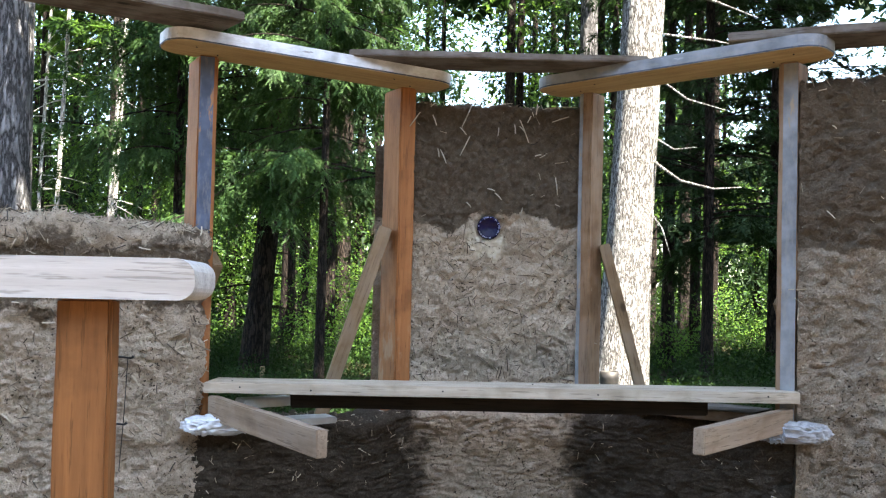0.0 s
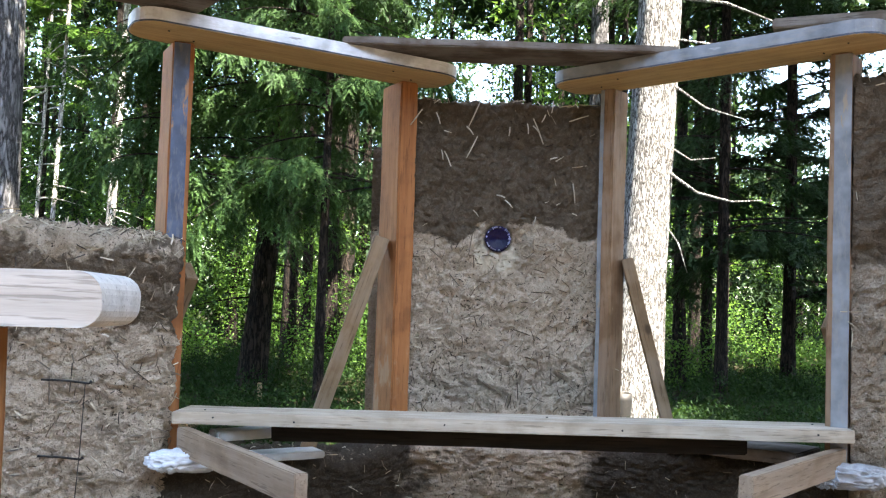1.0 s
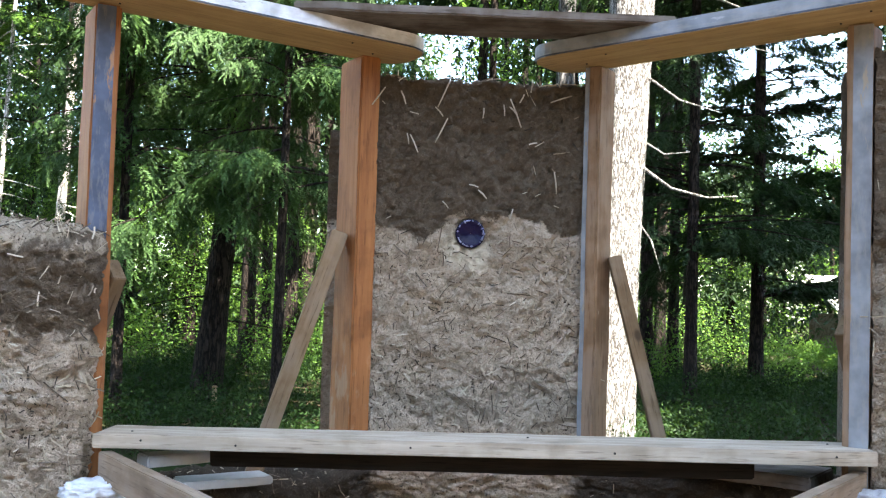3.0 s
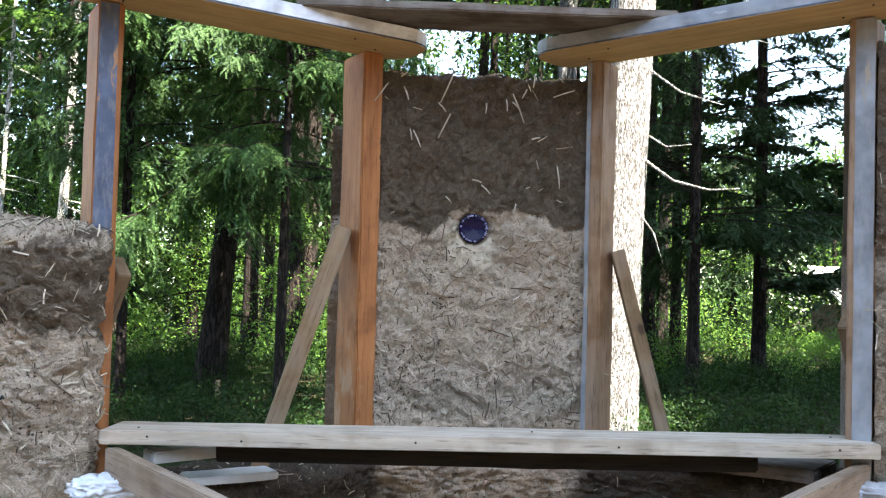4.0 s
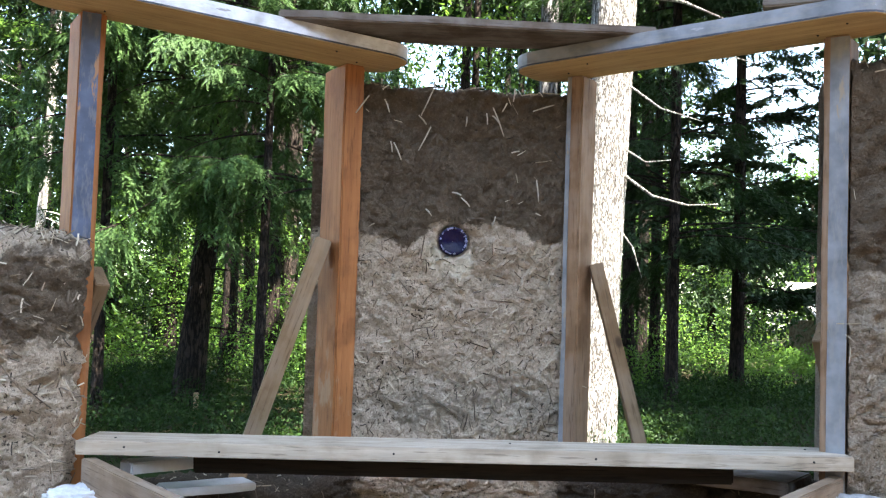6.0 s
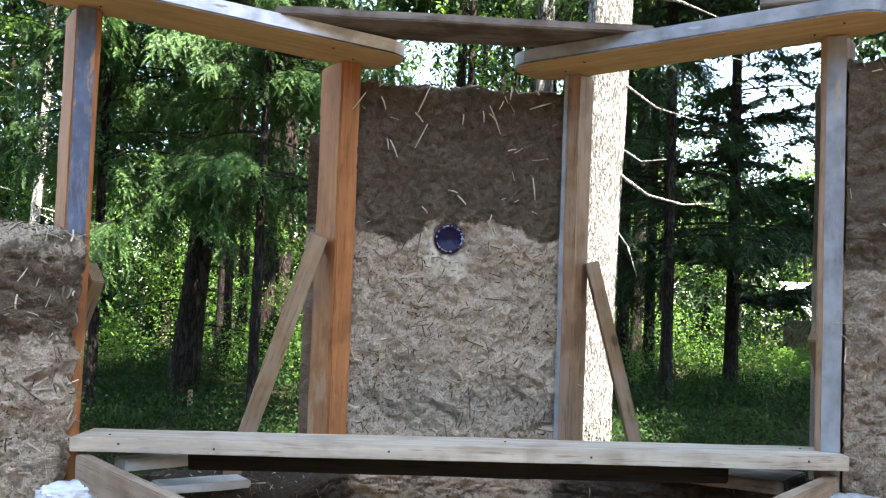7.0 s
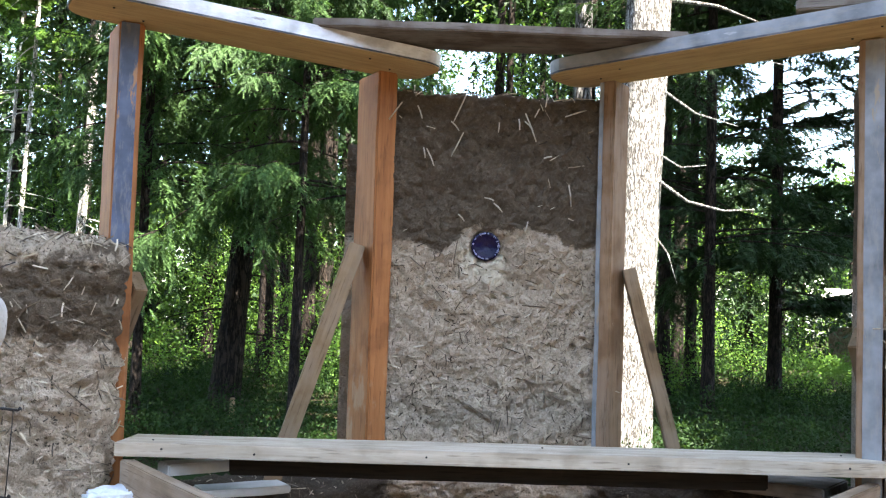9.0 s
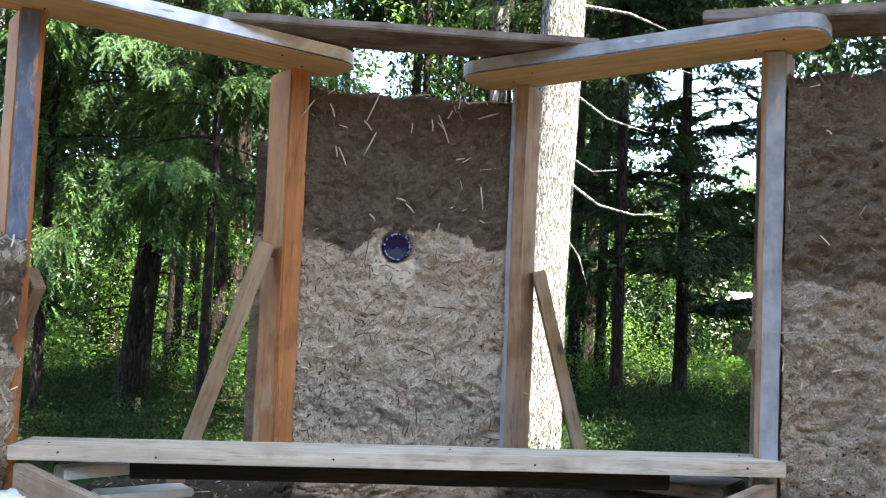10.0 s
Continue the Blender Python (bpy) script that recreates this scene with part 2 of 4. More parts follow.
FERN = leaf_material("fern_leaf", (0.003, 0.010, 0.003), (0.018, 0.042, 0.010), (0.05, 0.10, 0.015), 0.25)
GLASS = Mat("cobalt_glass", 0.18)
GLASS.bump(GLASS.noise(GLASS.pos(), 90.0, 3, 0.6), 0.6, 0.004)
GLASS.b.inputs["Base Color"].default_value = (0.004, 0.003, 0.026, 1)
GLASS.b.inputs["Specular IOR Level"].default_value = 0.18
GLASS = GLASS.m
# paler than the bottle: reflected glints put into the base colour
GLINT_GLASS = plain_material("glint_glass", (0.22, 0.22, 0.34), 0.12, 0.0, 0.5, 60)
STALK = plain_material("straw_stalk", (0.46, 0.40, 0.31), 0.65, vary=0.2)
FOIL = plain_material("plastic_sheet", (0.62, 0.64, 0.66), 0.35, 0.0, 0.2, 30)
WIRE = plain_material("dark_wire", (0.03, 0.027, 0.025), 0.6, 0.6)
GREY_SHEET = plain_material("grey_sheet", (0.34, 0.34, 0.34), 0.45, 0.0, 0.3, 40)
BLUE_SHEET = plain_material("blue_sheet", (0.36, 0.43, 0.52), 0.4, 0.0, 0.2, 40)
LIME = plain_material("pale_board", (0.50, 0.49, 0.46), 0.8, 0.0, 0.15, 15)


# ---------------------------------------------------------------- mesh helpers
def link_mesh(name, verts, faces, material, parent=None, smooth=False, label=""):
    me = bpy.data.meshes.new(name)
    me.from_pydata([tuple(v) for v in verts], [], faces)
    if smooth:
        me.polygons.foreach_set("use_smooth", [True] * len(me.polygons))
    me.materials.append(material)
    me.update()
    ob = new(name, me)
    ob.parent = parent
    if label:
        tagged(ob, label)
    return ob


def part(name, bm, material, parent=None, label="", smooth=False):
    me = bpy.data.meshes.new(name)
    bm.to_mesh(me)
    bm.free()
    if smooth:
        me.polygons.foreach_set("use_smooth", [True] * len(me.polygons))
    me.materials.append(material)
    ob = new(name, me)
    ob.parent = parent
    if label:
        tagged(ob, label)
    return ob


def fbm(p, scale, octaves=4):
    total, amp = 0.0, 0.5
    q = Vector(p) * scale
    for _ in range(octaves):
        total += amp * noise.noise(q)
        q = q * 2.03
        amp *= 0.5
    return total


def timber_bm(sx, sy, sz, bevel=0.004, cuts=(1, 1, 1), wobble=0.002, seed=0, round_x=0.0):
    """A sawn board of size sx, sy, sz about its middle, with worn arrises and slight warp; round_x rounds the corners at both ends in plan."""
    bm = bmesh.new()
    if round_x:
        pts = []
        for cx, cy, a0 in ((1, 1, 0), (-1, 1, 90), (-1, -1, 180), (1, -1, 270)):
            for k in range(7):
                a = radians(a0 + 15 * k)
                pts.append((cx * (sx / 2 - round_x) + round_x * math.cos(a), cy * (sy / 2 - round_x * 0.9) + round_x * 0.9 * math.sin(a)))
        low = [bm.verts.new((x, y, -sz / 2)) for x, y in pts]
        top = [bm.verts.new((x, y, sz / 2)) for x, y in pts]
        bm.faces.new(top)
        bm.faces.new(low[::-1])
        for i in range(len(pts)):
            j = (i + 1) % len(pts)
            bm.faces.new((low[i], low[j], top[j], top[i]))
    else:
        bmesh.ops.create_cube(bm, size=1.0)
        bmesh.ops.scale(bm, vec=(sx, sy, sz), verts=bm.verts)
        long = max(range(3), key=lambda i: (sx, sy, sz)[i])
        edges = [e for e in bm.edges if abs((e.verts[0].co - e.verts[1].co)[long]) > 1e-5]
        bmesh.ops.subdivide_edges(bm, edges=edges, cuts=max(2, int(max(sx, sy, sz) / 0.12)), use_grid_fill=True)
    if bevel:
        sharp = [e for e in bm.edges if len(e.link_faces) == 2 and e.calc_face_angle(0) > 0.9]
        bmesh.ops.bevel(bm, geom=sharp, offset=bevel, segments=2, affect="EDGES", clamp_overlap=True)
    for v in bm.verts:
        o = v.co + Vector((seed * 7.3, seed * 3.1, seed))
        v.co += Vector((fbm(o, 6, 3), fbm(o + Vector((9, 0, 0)), 6, 3), fbm(o + Vector((0, 9, 0)), 6, 3))) * wobble * 2
    bmesh.ops.recalc_face_normals(bm, faces=bm.faces)
    return bm


def tubes(name, lines, material, parent=None, sides=6, smooth=True):
    """Tapered round limbs along lines of (point, radius), joined in one mesh."""
    verts, faces = [], []
    for line in lines:
        base = len(verts)
        for i, (p, r) in enumerate(line):
            a = Vector(line[max(i - 1, 0)][0])
            b = Vector(line[min(i + 1, len(line) - 1)][0])
            d = (b - a).normalized()
            if i == 0:
                ref = Vector((1, 0, 0)) if abs(d.x) < 0.8 else Vector((0, 1, 0))
            u = (ref - d * ref.dot(d)).normalized()
            v = d.cross(u)
            ref = u
            for k in range(sides):
                ang = math.tau * k / sides
                verts.append(Vector(p) + u * (r * math.cos(ang)) + v * (r * math.sin(ang)))
        for i in range(len(line) - 1):
            for k in range(sides):
                v = base + i * sides
                faces.append((v + k, v + (k + 1) % sides, v + sides + (k + 1) % sides, v + sides + k))
        faces.append(tuple(range(len(verts) - sides, len(verts))))
    return link_mesh(name, verts, faces, material, parent, smooth)


def between(a, b, spin=0.0):
    """The pose of a board whose long side is z, from a to b."""
    a, b = Vector(a), Vector(b)
    q = (b - a).to_track_quat("Z", "Y").to_matrix().to_4x4()
    return Matrix.Translation((a + b) / 2) @ q @ Matrix.Rotation(radians(spin), 4, "Z")


def cob_solid(name, path, low, top, thick, material, step=0.012, rough=0.02, dent=None, crest=0.05, straw=0, stem=1.0):
    """A hand-laid cob wall along a plan line: lumpy faces, a rounded uneven crest. top is a function of the run."""
    pts = [Vector((x, y, 0)) for x, y in path]
    run, dense = 0.0, []
    for a, b in zip(pts, pts[1:]):
        n = max(1, int((b - a).length / step))
        d = (b - a).normalized()
        for k in range(n):
            dense.append((a.lerp(b, k / n), run + (b - a).length * k / n, Vector((-d.y, d.x, 0))))
        run += (b - a).length
    dense.append((pts[-1], run, dense[-1][2]))
    k_s = max(1, int(0.05 / step))
    normals = []
    for i in range(len(dense)):
        s = Vector((0, 0, 0))
        for j in range(max(0, i - k_s), min(len(dense), i + k_s + 1)):
            s += dense[j][2]
        normals.append(s.normalized())
    verts, faces, skin = [], [], []
    rows = None
    for (p, u, _), n in zip(dense, normals):
        t = top(u)
        ring = []
        for k in range(m_rows):
            z = low + (t - crest - low) * k / (m_rows - 1)
            ring.append((0.0, z, -1.0, 0.0))
        for k in range(1, 14):
            a = math.pi * k / 14
            ring.append((thick / 2 - (thick / 2) * math.cos(a), t - crest + crest * min(1.0, math.sin(a) * 1.6), -math.cos(a), math.sin(a)))
        for k in range(8):
            ring.append((thick, (t - crest) + (low - t + crest) * k / 7, 1.0, 0.0))
        rows = len(ring)
        for off, z, a, b in ring:
            q = p + n * off + Vector((0, 0, z))
            warp = Vector((fbm(q, 9.0, 2), fbm(q + Vector((3, 0, 0)), 9.0, 2), fbm(q + Vector((0, 3, 0)), 9.0, 2))) * 0.06
            w1 = q + warp
            h = fbm(w1, 12.0, 4) * 4.0 + 10.0
            f = max(0.0, min(1.0, (h - math.floor(h) - 0.7) / 0.3))
            plate = math.floor(h) - 10.0 + f * f * (3 - 2 * f)
            crumb = abs(noise.noise(Vector((w1.x * 30, w1.y * 30, w1.z * 36)) + Vector((7, 1, 3))))
            d = fbm(q, 4.0, 3) * rough * 1.2 + plate * rough * 0.32 + (min(crumb, 0.22) - 0.15) * rough * 1.6 + fbm(q + Vector((5, 5, 5)), 60.0, 3) * rough * 0.7
            if dent:
                c, r, depth = dent
                g = (q - Vector(c)).length
                d -= depth * max(0.0, min(1.0, (r - g) / 0.012)) if a < 0 and g < r else 0.0
            verts.append(q + (n * a + Vector((0, 0, b))) * d)
            if a < -0.05 or b > 0.5:
                skin.append((verts[-1], n * a + Vector((0, 0, b)), b))
    c = len(dense)
    for i in range(c - 1):
        for k in range(rows - 1):
            v = i * rows + k
            faces.append((v, v + 1, v + rows + 1, v + rows))
    faces.append(tuple(range(rows)))
    faces.append(tuple(range((c - 1) * rows, c * rows))[::-1])
    ob = link_mesh(name, verts, faces, material, smooth=True)
    if straw:
        straws(ob, skin, straw, stem)
    return ob


def straws(wall, skin, count, size):
    """Chopped straw lying in and sticking out of a cob face, thickest on the crest."""
    g = random.Random(len(skin))
    crest = [v for v in skin if v[2] > 0.35 and v[0].y < 0.1]
    verts, faces = [], []
    made = 0
    while made < count:
        p, n, b = g.choice(crest) if g.random() < 0.4 else g.choice(skin)
        if p.z < 0.55 or (wall.name == "wall_center" and p.z > 1.5 and g.random() < 0.95):
            continue
        made += 1
        n = n.normalized()
        r = Vector((g.gauss(0, 1), g.gauss(0, 1), g.gauss(0, 0.9)))
        t = (r - n * r.dot(n)).normalized() + n * (g.uniform(-0.12, 0.22) if b < 0.3 else g.uniform(-0.1, 0.4))
        t.normalize()
        long, w = g.uniform(0.004, 0.015) * (1.0 if g.random() < 0.8 else 2.0) * size, g.uniform(0.0009, 0.0021) * (0.7 + 0.3 * size)
        c = p + n * 0.0015
        s1 = t.cross(n).normalized() * w
        s2 = n * w
        bend = n * g.uniform(-0.002, 0.004) + s1 * g.uniform(-0.8, 0.8)
        k = len(verts)
        for q in (c - t * long, c + bend, c + t * long):
            verts.extend((q + s1, q - s1 * 0.5 + s2, q - s1 * 0.5 - s2))
        for m in (0, 3):
            for i in range(3):
                j = (i + 1) % 3
                faces.append((k + m + i, k + m + j, k + m + 3 + j, k + m + 3 + i))
    tagged(link_mesh("straw", verts, faces, STRAW, wall, label="chopped yellow straw in the clay, darkest pieces coloured as shadows"), kind="stuff")


m_rows = 210


# ---------------------------------------------------------------- ground and cob walls
def ground_height(x, y):
    r = max(0.0, y - 3.0)
    return -0.02 * r + 0.25 * noise.noise(Vector((x * 0.12, y * 0.12, 0))) * min(1, r / 6) + 0.02 * noise.noise(Vector((x, y, 3)))


GROUND = Mat("forest_floor", 0.95)
GROUND.b.inputs["Specular IOR Level"].default_value = 0.05
gp = GROUND.pos()
g1 = GROUND.noise(gp, 0.8, 6, 0.65)
g2 = GROUND.noise(gp, 18.0, 5, 0.7)
gcol = GROUND.ramp(g2, (0.3, (0.014, 0.010, 0.007)), (0.7, (0.040, 0.030, 0.019)))
gcol = GROUND.mix(GROUND.step(g1, 0.45, 0.6), gcol, (0.014, 0.026, 0.007))
gsep = GROUND.n("SeparateXYZ")
GROUND.link(gp, gsep.inputs[0])
clay = GROUND.step(GROUND.math("ADD", gsep.outputs[1], GROUND.math("MULTIPLY", g1, 3.0)), 2.3, 1.3)
gcol = GROUND.mix(clay, gcol, GROUND.ramp(g2, (0.3, (0.070, 0.052, 0.036)), (0.7, (0.125, 0.096, 0.068))))
GROUND.color(gcol).bump(g2, 0.6, 0.03)
xs = sorted([-400, -160, -80, -50, -34, *[i * 1.0 for i in range(-24, 25)], 34, 50, 80, 160, 400])
gv, gf = [], []
for y in xs:
    for x in xs:
        gv.append((x, y, ground_height(x, y)))
w_ = len(xs)
for j in range(w_ - 1):
    for i in range(w_ - 1):
        gf.append((j * w_ + i, j * w_ + i + 1, (j + 1) * w_ + i + 1, (j + 1) * w_ + i))
tagged(link_mesh("ground", gv, gf, GROUND.m, smooth=True), "brown forest floor with moss and leaf litter", "ground", kind="structure")

CL, CR = Vector((-0.36, 0.0, 0)), Vector((0.36, 0.0, 0))
LP, RP = Vector((-0.99, -0.328, 0)), Vector((0.923, -0.465, 0))
DL = (LP - CL).normalized()
DR = (RP - CR).normalized()
WL = Vector((DL.y, -DL.x, 0))
WR = Vector((-DR.y, DR.x, 0))
HEAD = 2.045

tagged(cob_solid("wall_center", [(-0.335, 0.044), (0.385, 0.044)], 0.4, lambda u: 1.995 + 0.012 * noise.noise(Vector((u * 9, 0, 0))), 0.30, COB["center"],
       step=0.0065, rough=0.028, straw=1250, stem=1.25, dent=((-0.011, 0.02, 1.515), 0.062, 0.03), crest=0.02),
       "brown cob wall panel, damp and dark in its upper half", "cob wall", kind="structure")
tagged(cob_solid("wall_center_back", [(-0.46, 0.18), (0.45, 0.18)], 0.4, lambda u: 1.84, 0.22, COB["center"], step=0.03),
       "outer skin of a brown cob wall panel", "cob wall", kind="structure")
tagged(cob_solid("wall_left", [(-3.2, -0.44), (-1.35, -0.44), (-1.08, -0.43), (-1.018, -0.405), (-0.998, -0.36)], 0.0,
       lambda u: 1.49 + 0.02 * math.sin(u * 5) + 0.03 * noise.noise(Vector((u * 6, 4, 0))), 0.34, COB["left"], step=0.010, rough=0.030, crest=0.06, straw=3600, stem=1.5),
       "half-built straw and clay cob wall", "cob wall", kind="structure")
tagged(cob_solid("wall_right", [(0.978, -0.512), (1.4, -0.60), (2.2, -0.85), (3.6, -1.6)], 0.0,
       lambda u: 2.01 + 0.08 * min(1, u) + 0.03 * noise.noise(Vector((u * 6, 8, 0))), 0.36, COB["right"], step=0.012, rough=0.034, crest=0.06, straw=1500, stem=1.2),
       "tall straw and clay cob wall, damp at the top", "cob wall", kind="structure")
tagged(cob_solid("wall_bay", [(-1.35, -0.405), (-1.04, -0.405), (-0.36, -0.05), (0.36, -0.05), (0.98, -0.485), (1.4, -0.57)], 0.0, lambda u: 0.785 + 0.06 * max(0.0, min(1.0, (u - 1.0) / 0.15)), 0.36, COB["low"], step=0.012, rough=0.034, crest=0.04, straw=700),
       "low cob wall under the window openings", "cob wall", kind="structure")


# ---------------------------------------------------------------- timber frame
def axes(u, w):
    """A turn whose x is u, y is w, z is up."""
    m = Matrix.Identity(4)
    for i, v in enumerate((u, w, Vector((0, 0, 1)))):
        m.col[i][:3] = v
    return m


def post(corner, u, w, low, skin, label, seed, wide=0.066, deep=0.15, wood=None, head=HEAD):
    """A sawn window post with its inner corner given, running u along the wall and w outward; skin paints its inner face."""
    ob = new("window_post")
    ob.matrix_world = Matrix.Translation(corner) @ axes(u, w)
    bm = timber_bm(wide, deep, head - low, 0.005, seed=seed, wobble=0.003)
    bmesh.ops.translate(bm, vec=(wide / 2, deep / 2, (head + low) / 2), verts=bm.verts)
    part("timber", bm, wood or POST_WOOD, ob)
    if skin:
        mat, x0, x1, foot = skin
        bm = timber_bm(x1 - x0, 0.002, head - foot - 0.01, 0.0, seed=seed, wobble=0.0015)
        bmesh.ops.translate(bm, vec=((x0 + x1) / 2, -0.003, (head + foot) / 2), verts=bm.verts)
        part("paint_coat", bm, mat, ob, "worn blue paint on the inner face")
    return tagged(ob, label, "post", "posts of the bay window")


post(CL, -DL, WL, 0.76, None, "orange-brown sawn timber post beside the cob panel", 1)
post(LP + DL * 0.066, -DL, WL, 0.76, (BLUE_PAINT, 0.004, 0.052, 1.36), "orange-brown timber post with a dark blue painted face", 2, head=HEAD + 0.022)
post(CR + Vector((0.012, 0, 0)) - DR * 0.05, DR, WR, 0.80, (GREYBLUE_PAINT, 0.0, 0.014, 0.9), "tan timber post with a grey-blue smeared edge", 3, 0.05, 0.10, TAN_POST)
post(RP, DR, WR, 0.80, (GREYBLUE_PAINT, 0.018, 0.066, 0.85), "timber post with a grey-blue painted face", 4, 0.066, 0.10, TAN_POST, HEAD + 0.022)


RISE = 0.022


def lintel(a, d, w, length, label, coat, seed):
    """A flat board with rounded ends on two posts, rising a little outward, its inner edge painted."""
    ob = new("lintel_board")
    run = 0.70
    tilt = Matrix.Rotation(-math.atan2(RISE, run), 4, "Y")
    ob.matrix_world = Matrix.Translation(a - w * 0.05 + Vector((0, 0, HEAD))) @ axes(d, w) @ tilt @ Matrix.Translation((length / 2 - 0.15, 0, 0.0225))
    part("board", timber_bm(length, 0.23, 0.044, 0.003, seed=seed, round_x=0.085), LINTEL_WOOD, ob)
    for name, mat, z0, z1, wide, text in (("painted_edge", coat, -0.015, 0.0215, 0.0, "grey-blue painted edge"), ("lower_edge", DARK_EDGE, -0.0205, -0.015, 0.001, "dark line along the lower edge")):
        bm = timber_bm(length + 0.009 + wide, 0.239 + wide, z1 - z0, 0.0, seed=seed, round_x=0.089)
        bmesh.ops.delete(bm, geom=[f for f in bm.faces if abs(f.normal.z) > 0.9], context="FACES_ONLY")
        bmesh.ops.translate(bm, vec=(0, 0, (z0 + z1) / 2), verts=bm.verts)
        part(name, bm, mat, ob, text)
    return tagged(ob, label, "lintel", "lintels over the window openings")


lintel(CL, DL, WL, 1.06, "tan flat lintel board with rounded ends, painted edge whitened as if lit", LIT_PAINT, 5)
lintel(CR, DR, WR, 1.06, "tan flat lintel board with rounded ends, painted edge whitened as if lit grey-blue", LINTEL_BLUE, 6)


def board(name, size, m, material, label, category, seed, group="", bevel=0.004, wobble=0.003):
    ob = part(name, timber_bm(*size, bevel, seed=seed, wobble=wobble), material)
    ob.matrix_world = m
    return tagged(ob, label, category, group)


TOP = HEAD + 0.048
board("loose_board", (1.06, 0.22, 0.024), pose(-0.01, -0.18, TOP + 0.015, 0, 0, -1), GREY_WOOD, "weathered grey board lying across two lintels", "board", 7, "boards on the lintels")
board("loose_board", (1.9, 0.22, 0.030), pose(-1.70, -1.04, TOP + 0.046, 0, 0, 34), GREY_WOOD, "weathered board resting on the lintel end", "board", 8, "boards on the lintels")
board("loose_board", (1.9, 0.22, 0.030), pose(1.65, -0.79, TOP + 0.046, 0, 0, -23), GREY_WOOD, "weathered grey board resting on the lintel end", "board", 9, "boards on the lintels")

board("sill_plank", (1.965, 0.17, 0.036), pose(-0.002, -0.405, 0.941, 0, -0.58, -4.1), PLANK_WOOD, "pale weathered plank laid across the bay as a sill", "plank", 10, "", 0.002, 0.0012)
# bearer carries the shade under the plank in its colour
board("bearer_board", (1.42, 0.05, 0.05), pose(0.0, -0.36, 0.890, 0, -0.5, -4.1), SHADED_WOOD, "timber under the sill plank, coloured near-black for its shade", "board", 11)


def stick(name, a, b, sx, sy, spin, material, label, seed, group="", category="board"):
    a, b = Vector(a), Vector(b)
    ob = part(name, timber_bm(sx, sy, (b - a).length, 0.003, seed=seed), material)
    ob.matrix_world = between(a, b, spin)
    return tagged(ob, label, category, group)


stick("bearer_stick", (-0.96, -0.40, 0.865), (-0.53, -1.0, 0.850), 0.036, 0.078, 0, BEARER_WOOD, "pale sawn board jutting out under the plank", 12, "boards under the plank")
stick("bearer_stick", (1.02, -0.42, 0.872), (0.505, -1.03, 0.882), 0.036, 0.074, 0, BEARER_WOOD, "pale sawn board jutting out under the plank", 13, "boards under the plank")
stick("brace", (-0.412, 0.028, 1.505), (-0.640, 0.0, 0.775), 0.085, 0.05, 0, BRACE_WOOD, "brown wooden brace leaning on the window post", 14, "braces", "brace")
stick("brace", (0.437, 0.045, 1.46), (0.612, 0.02, 0.80), 0.085, 0.04, 0, BRACE_WOOD, "brown wooden brace leaning on the window post", 15, "braces", "brace")
stick("brace", (-1.01, -0.20, 1.37), (-1.62, 0.6, 0.1), 0.04, 0.085, 0, BRACE_WOOD, "wooden brace behind the outer window post", 16, "braces", "brace")
stick("brace", (0.992, -0.33, 1.28), (1.64, 0.4, 0.1), 0.04, 0.085, 0, BRACE_WOOD, "wooden brace behind the outer window post", 17, "braces", "brace")

# bench end: bleached slab on a post
bench = tagged(new("bench_rail"), "bleached round-ended slab on an orange-brown timber post", "rail")
SLAB = Vector((-0.91, -2.15, 0))
bm = timber_bm(1.3, 0.064, 0.15, 0.012, seed=18, round_x=0.029, wobble=0.005)
bmesh.ops.rotate(bm, cent=(0, 0, 0), matrix=Matrix.Rotation(radians(90), 3, "X"), verts=bm.verts)
bmesh.ops.translate(bm, vec=(-0.35, 0, 1.303), verts=bm.verts)
part("slab", bm, WHITE_WOOD, bench, "sun-bleached white slab with rounded end")
for px in (0.117, -0.86):
    bm = timber_bm(0.088, 0.045, 1.272, 0.006, seed=19)
    bmesh.ops.translate(bm, vec=(px, 0.0, 0.636), verts=bm.verts)
    part("post", bm, RAIL_POST, bench)
bench.location = SLAB

# plastic sheet and scrap boards on the bay sill
def crumple(name, m, sx, sy, sz, material, label, seed):
    """A crumpled bundle of plastic sheet."""
    bm = bmesh.new()
    bmesh.ops.create_icosphere(bm, subdivisions=5, radius=1.0)
    for v in bm.verts:
        o = v.co.copy()
        p = Vector((math.copysign(abs(o.x) ** 0.6, o.x) * sx, math.copysign(abs(o.y) ** 0.7, o.y) * sy, math.copysign(abs(o.z) ** 0.7, o.z) * sz))
        q = o * 1.0 + Vector((seed, 0, 0))
        fold = abs(noise.noise(Vector((q.x * 5 + q.y * 2, q.y * 2.5, q.z * 2.5)))) + 0.5 * abs(noise.noise(q * 5 + Vector((0, 4, 0))))
        v.co = p + o.normalized() * (0.012 - fold * 0.034)
    ob = part(name, bm, material, smooth=True)
    ob.matrix_world = m
    return tagged(ob, label, "plastic sheet", "sheets on the sill")


crumple("plastic_sheet", Matrix.Translation((-0.915, -0.425, 0.812)) @ axes(-DL, WL), 0.135, 0.065, 0.026, FOIL, "crumpled whitish plastic sheet on the sill", 3)
crumple("plastic_sheet", Matrix.Translation((0.945, -0.545, 0.840)) @ axes(DR, WR) @ pose(0, 0, 0, 0, 0, 22), 0.125, 0.040, 0.028, GREY_SHEET, "grey rolled plastic sheet on the sill", 5)
crumple("plastic_sheet", Matrix.Translation((0.905, -0.536, 0.840)) @ axes(DR, WR) @ pose(0, 0, 0, 0, 0, 22), 0.026, 0.044, 0.032, BLUE_SHEET, "pale blue strip of plastic round the rolled sheet", 6)
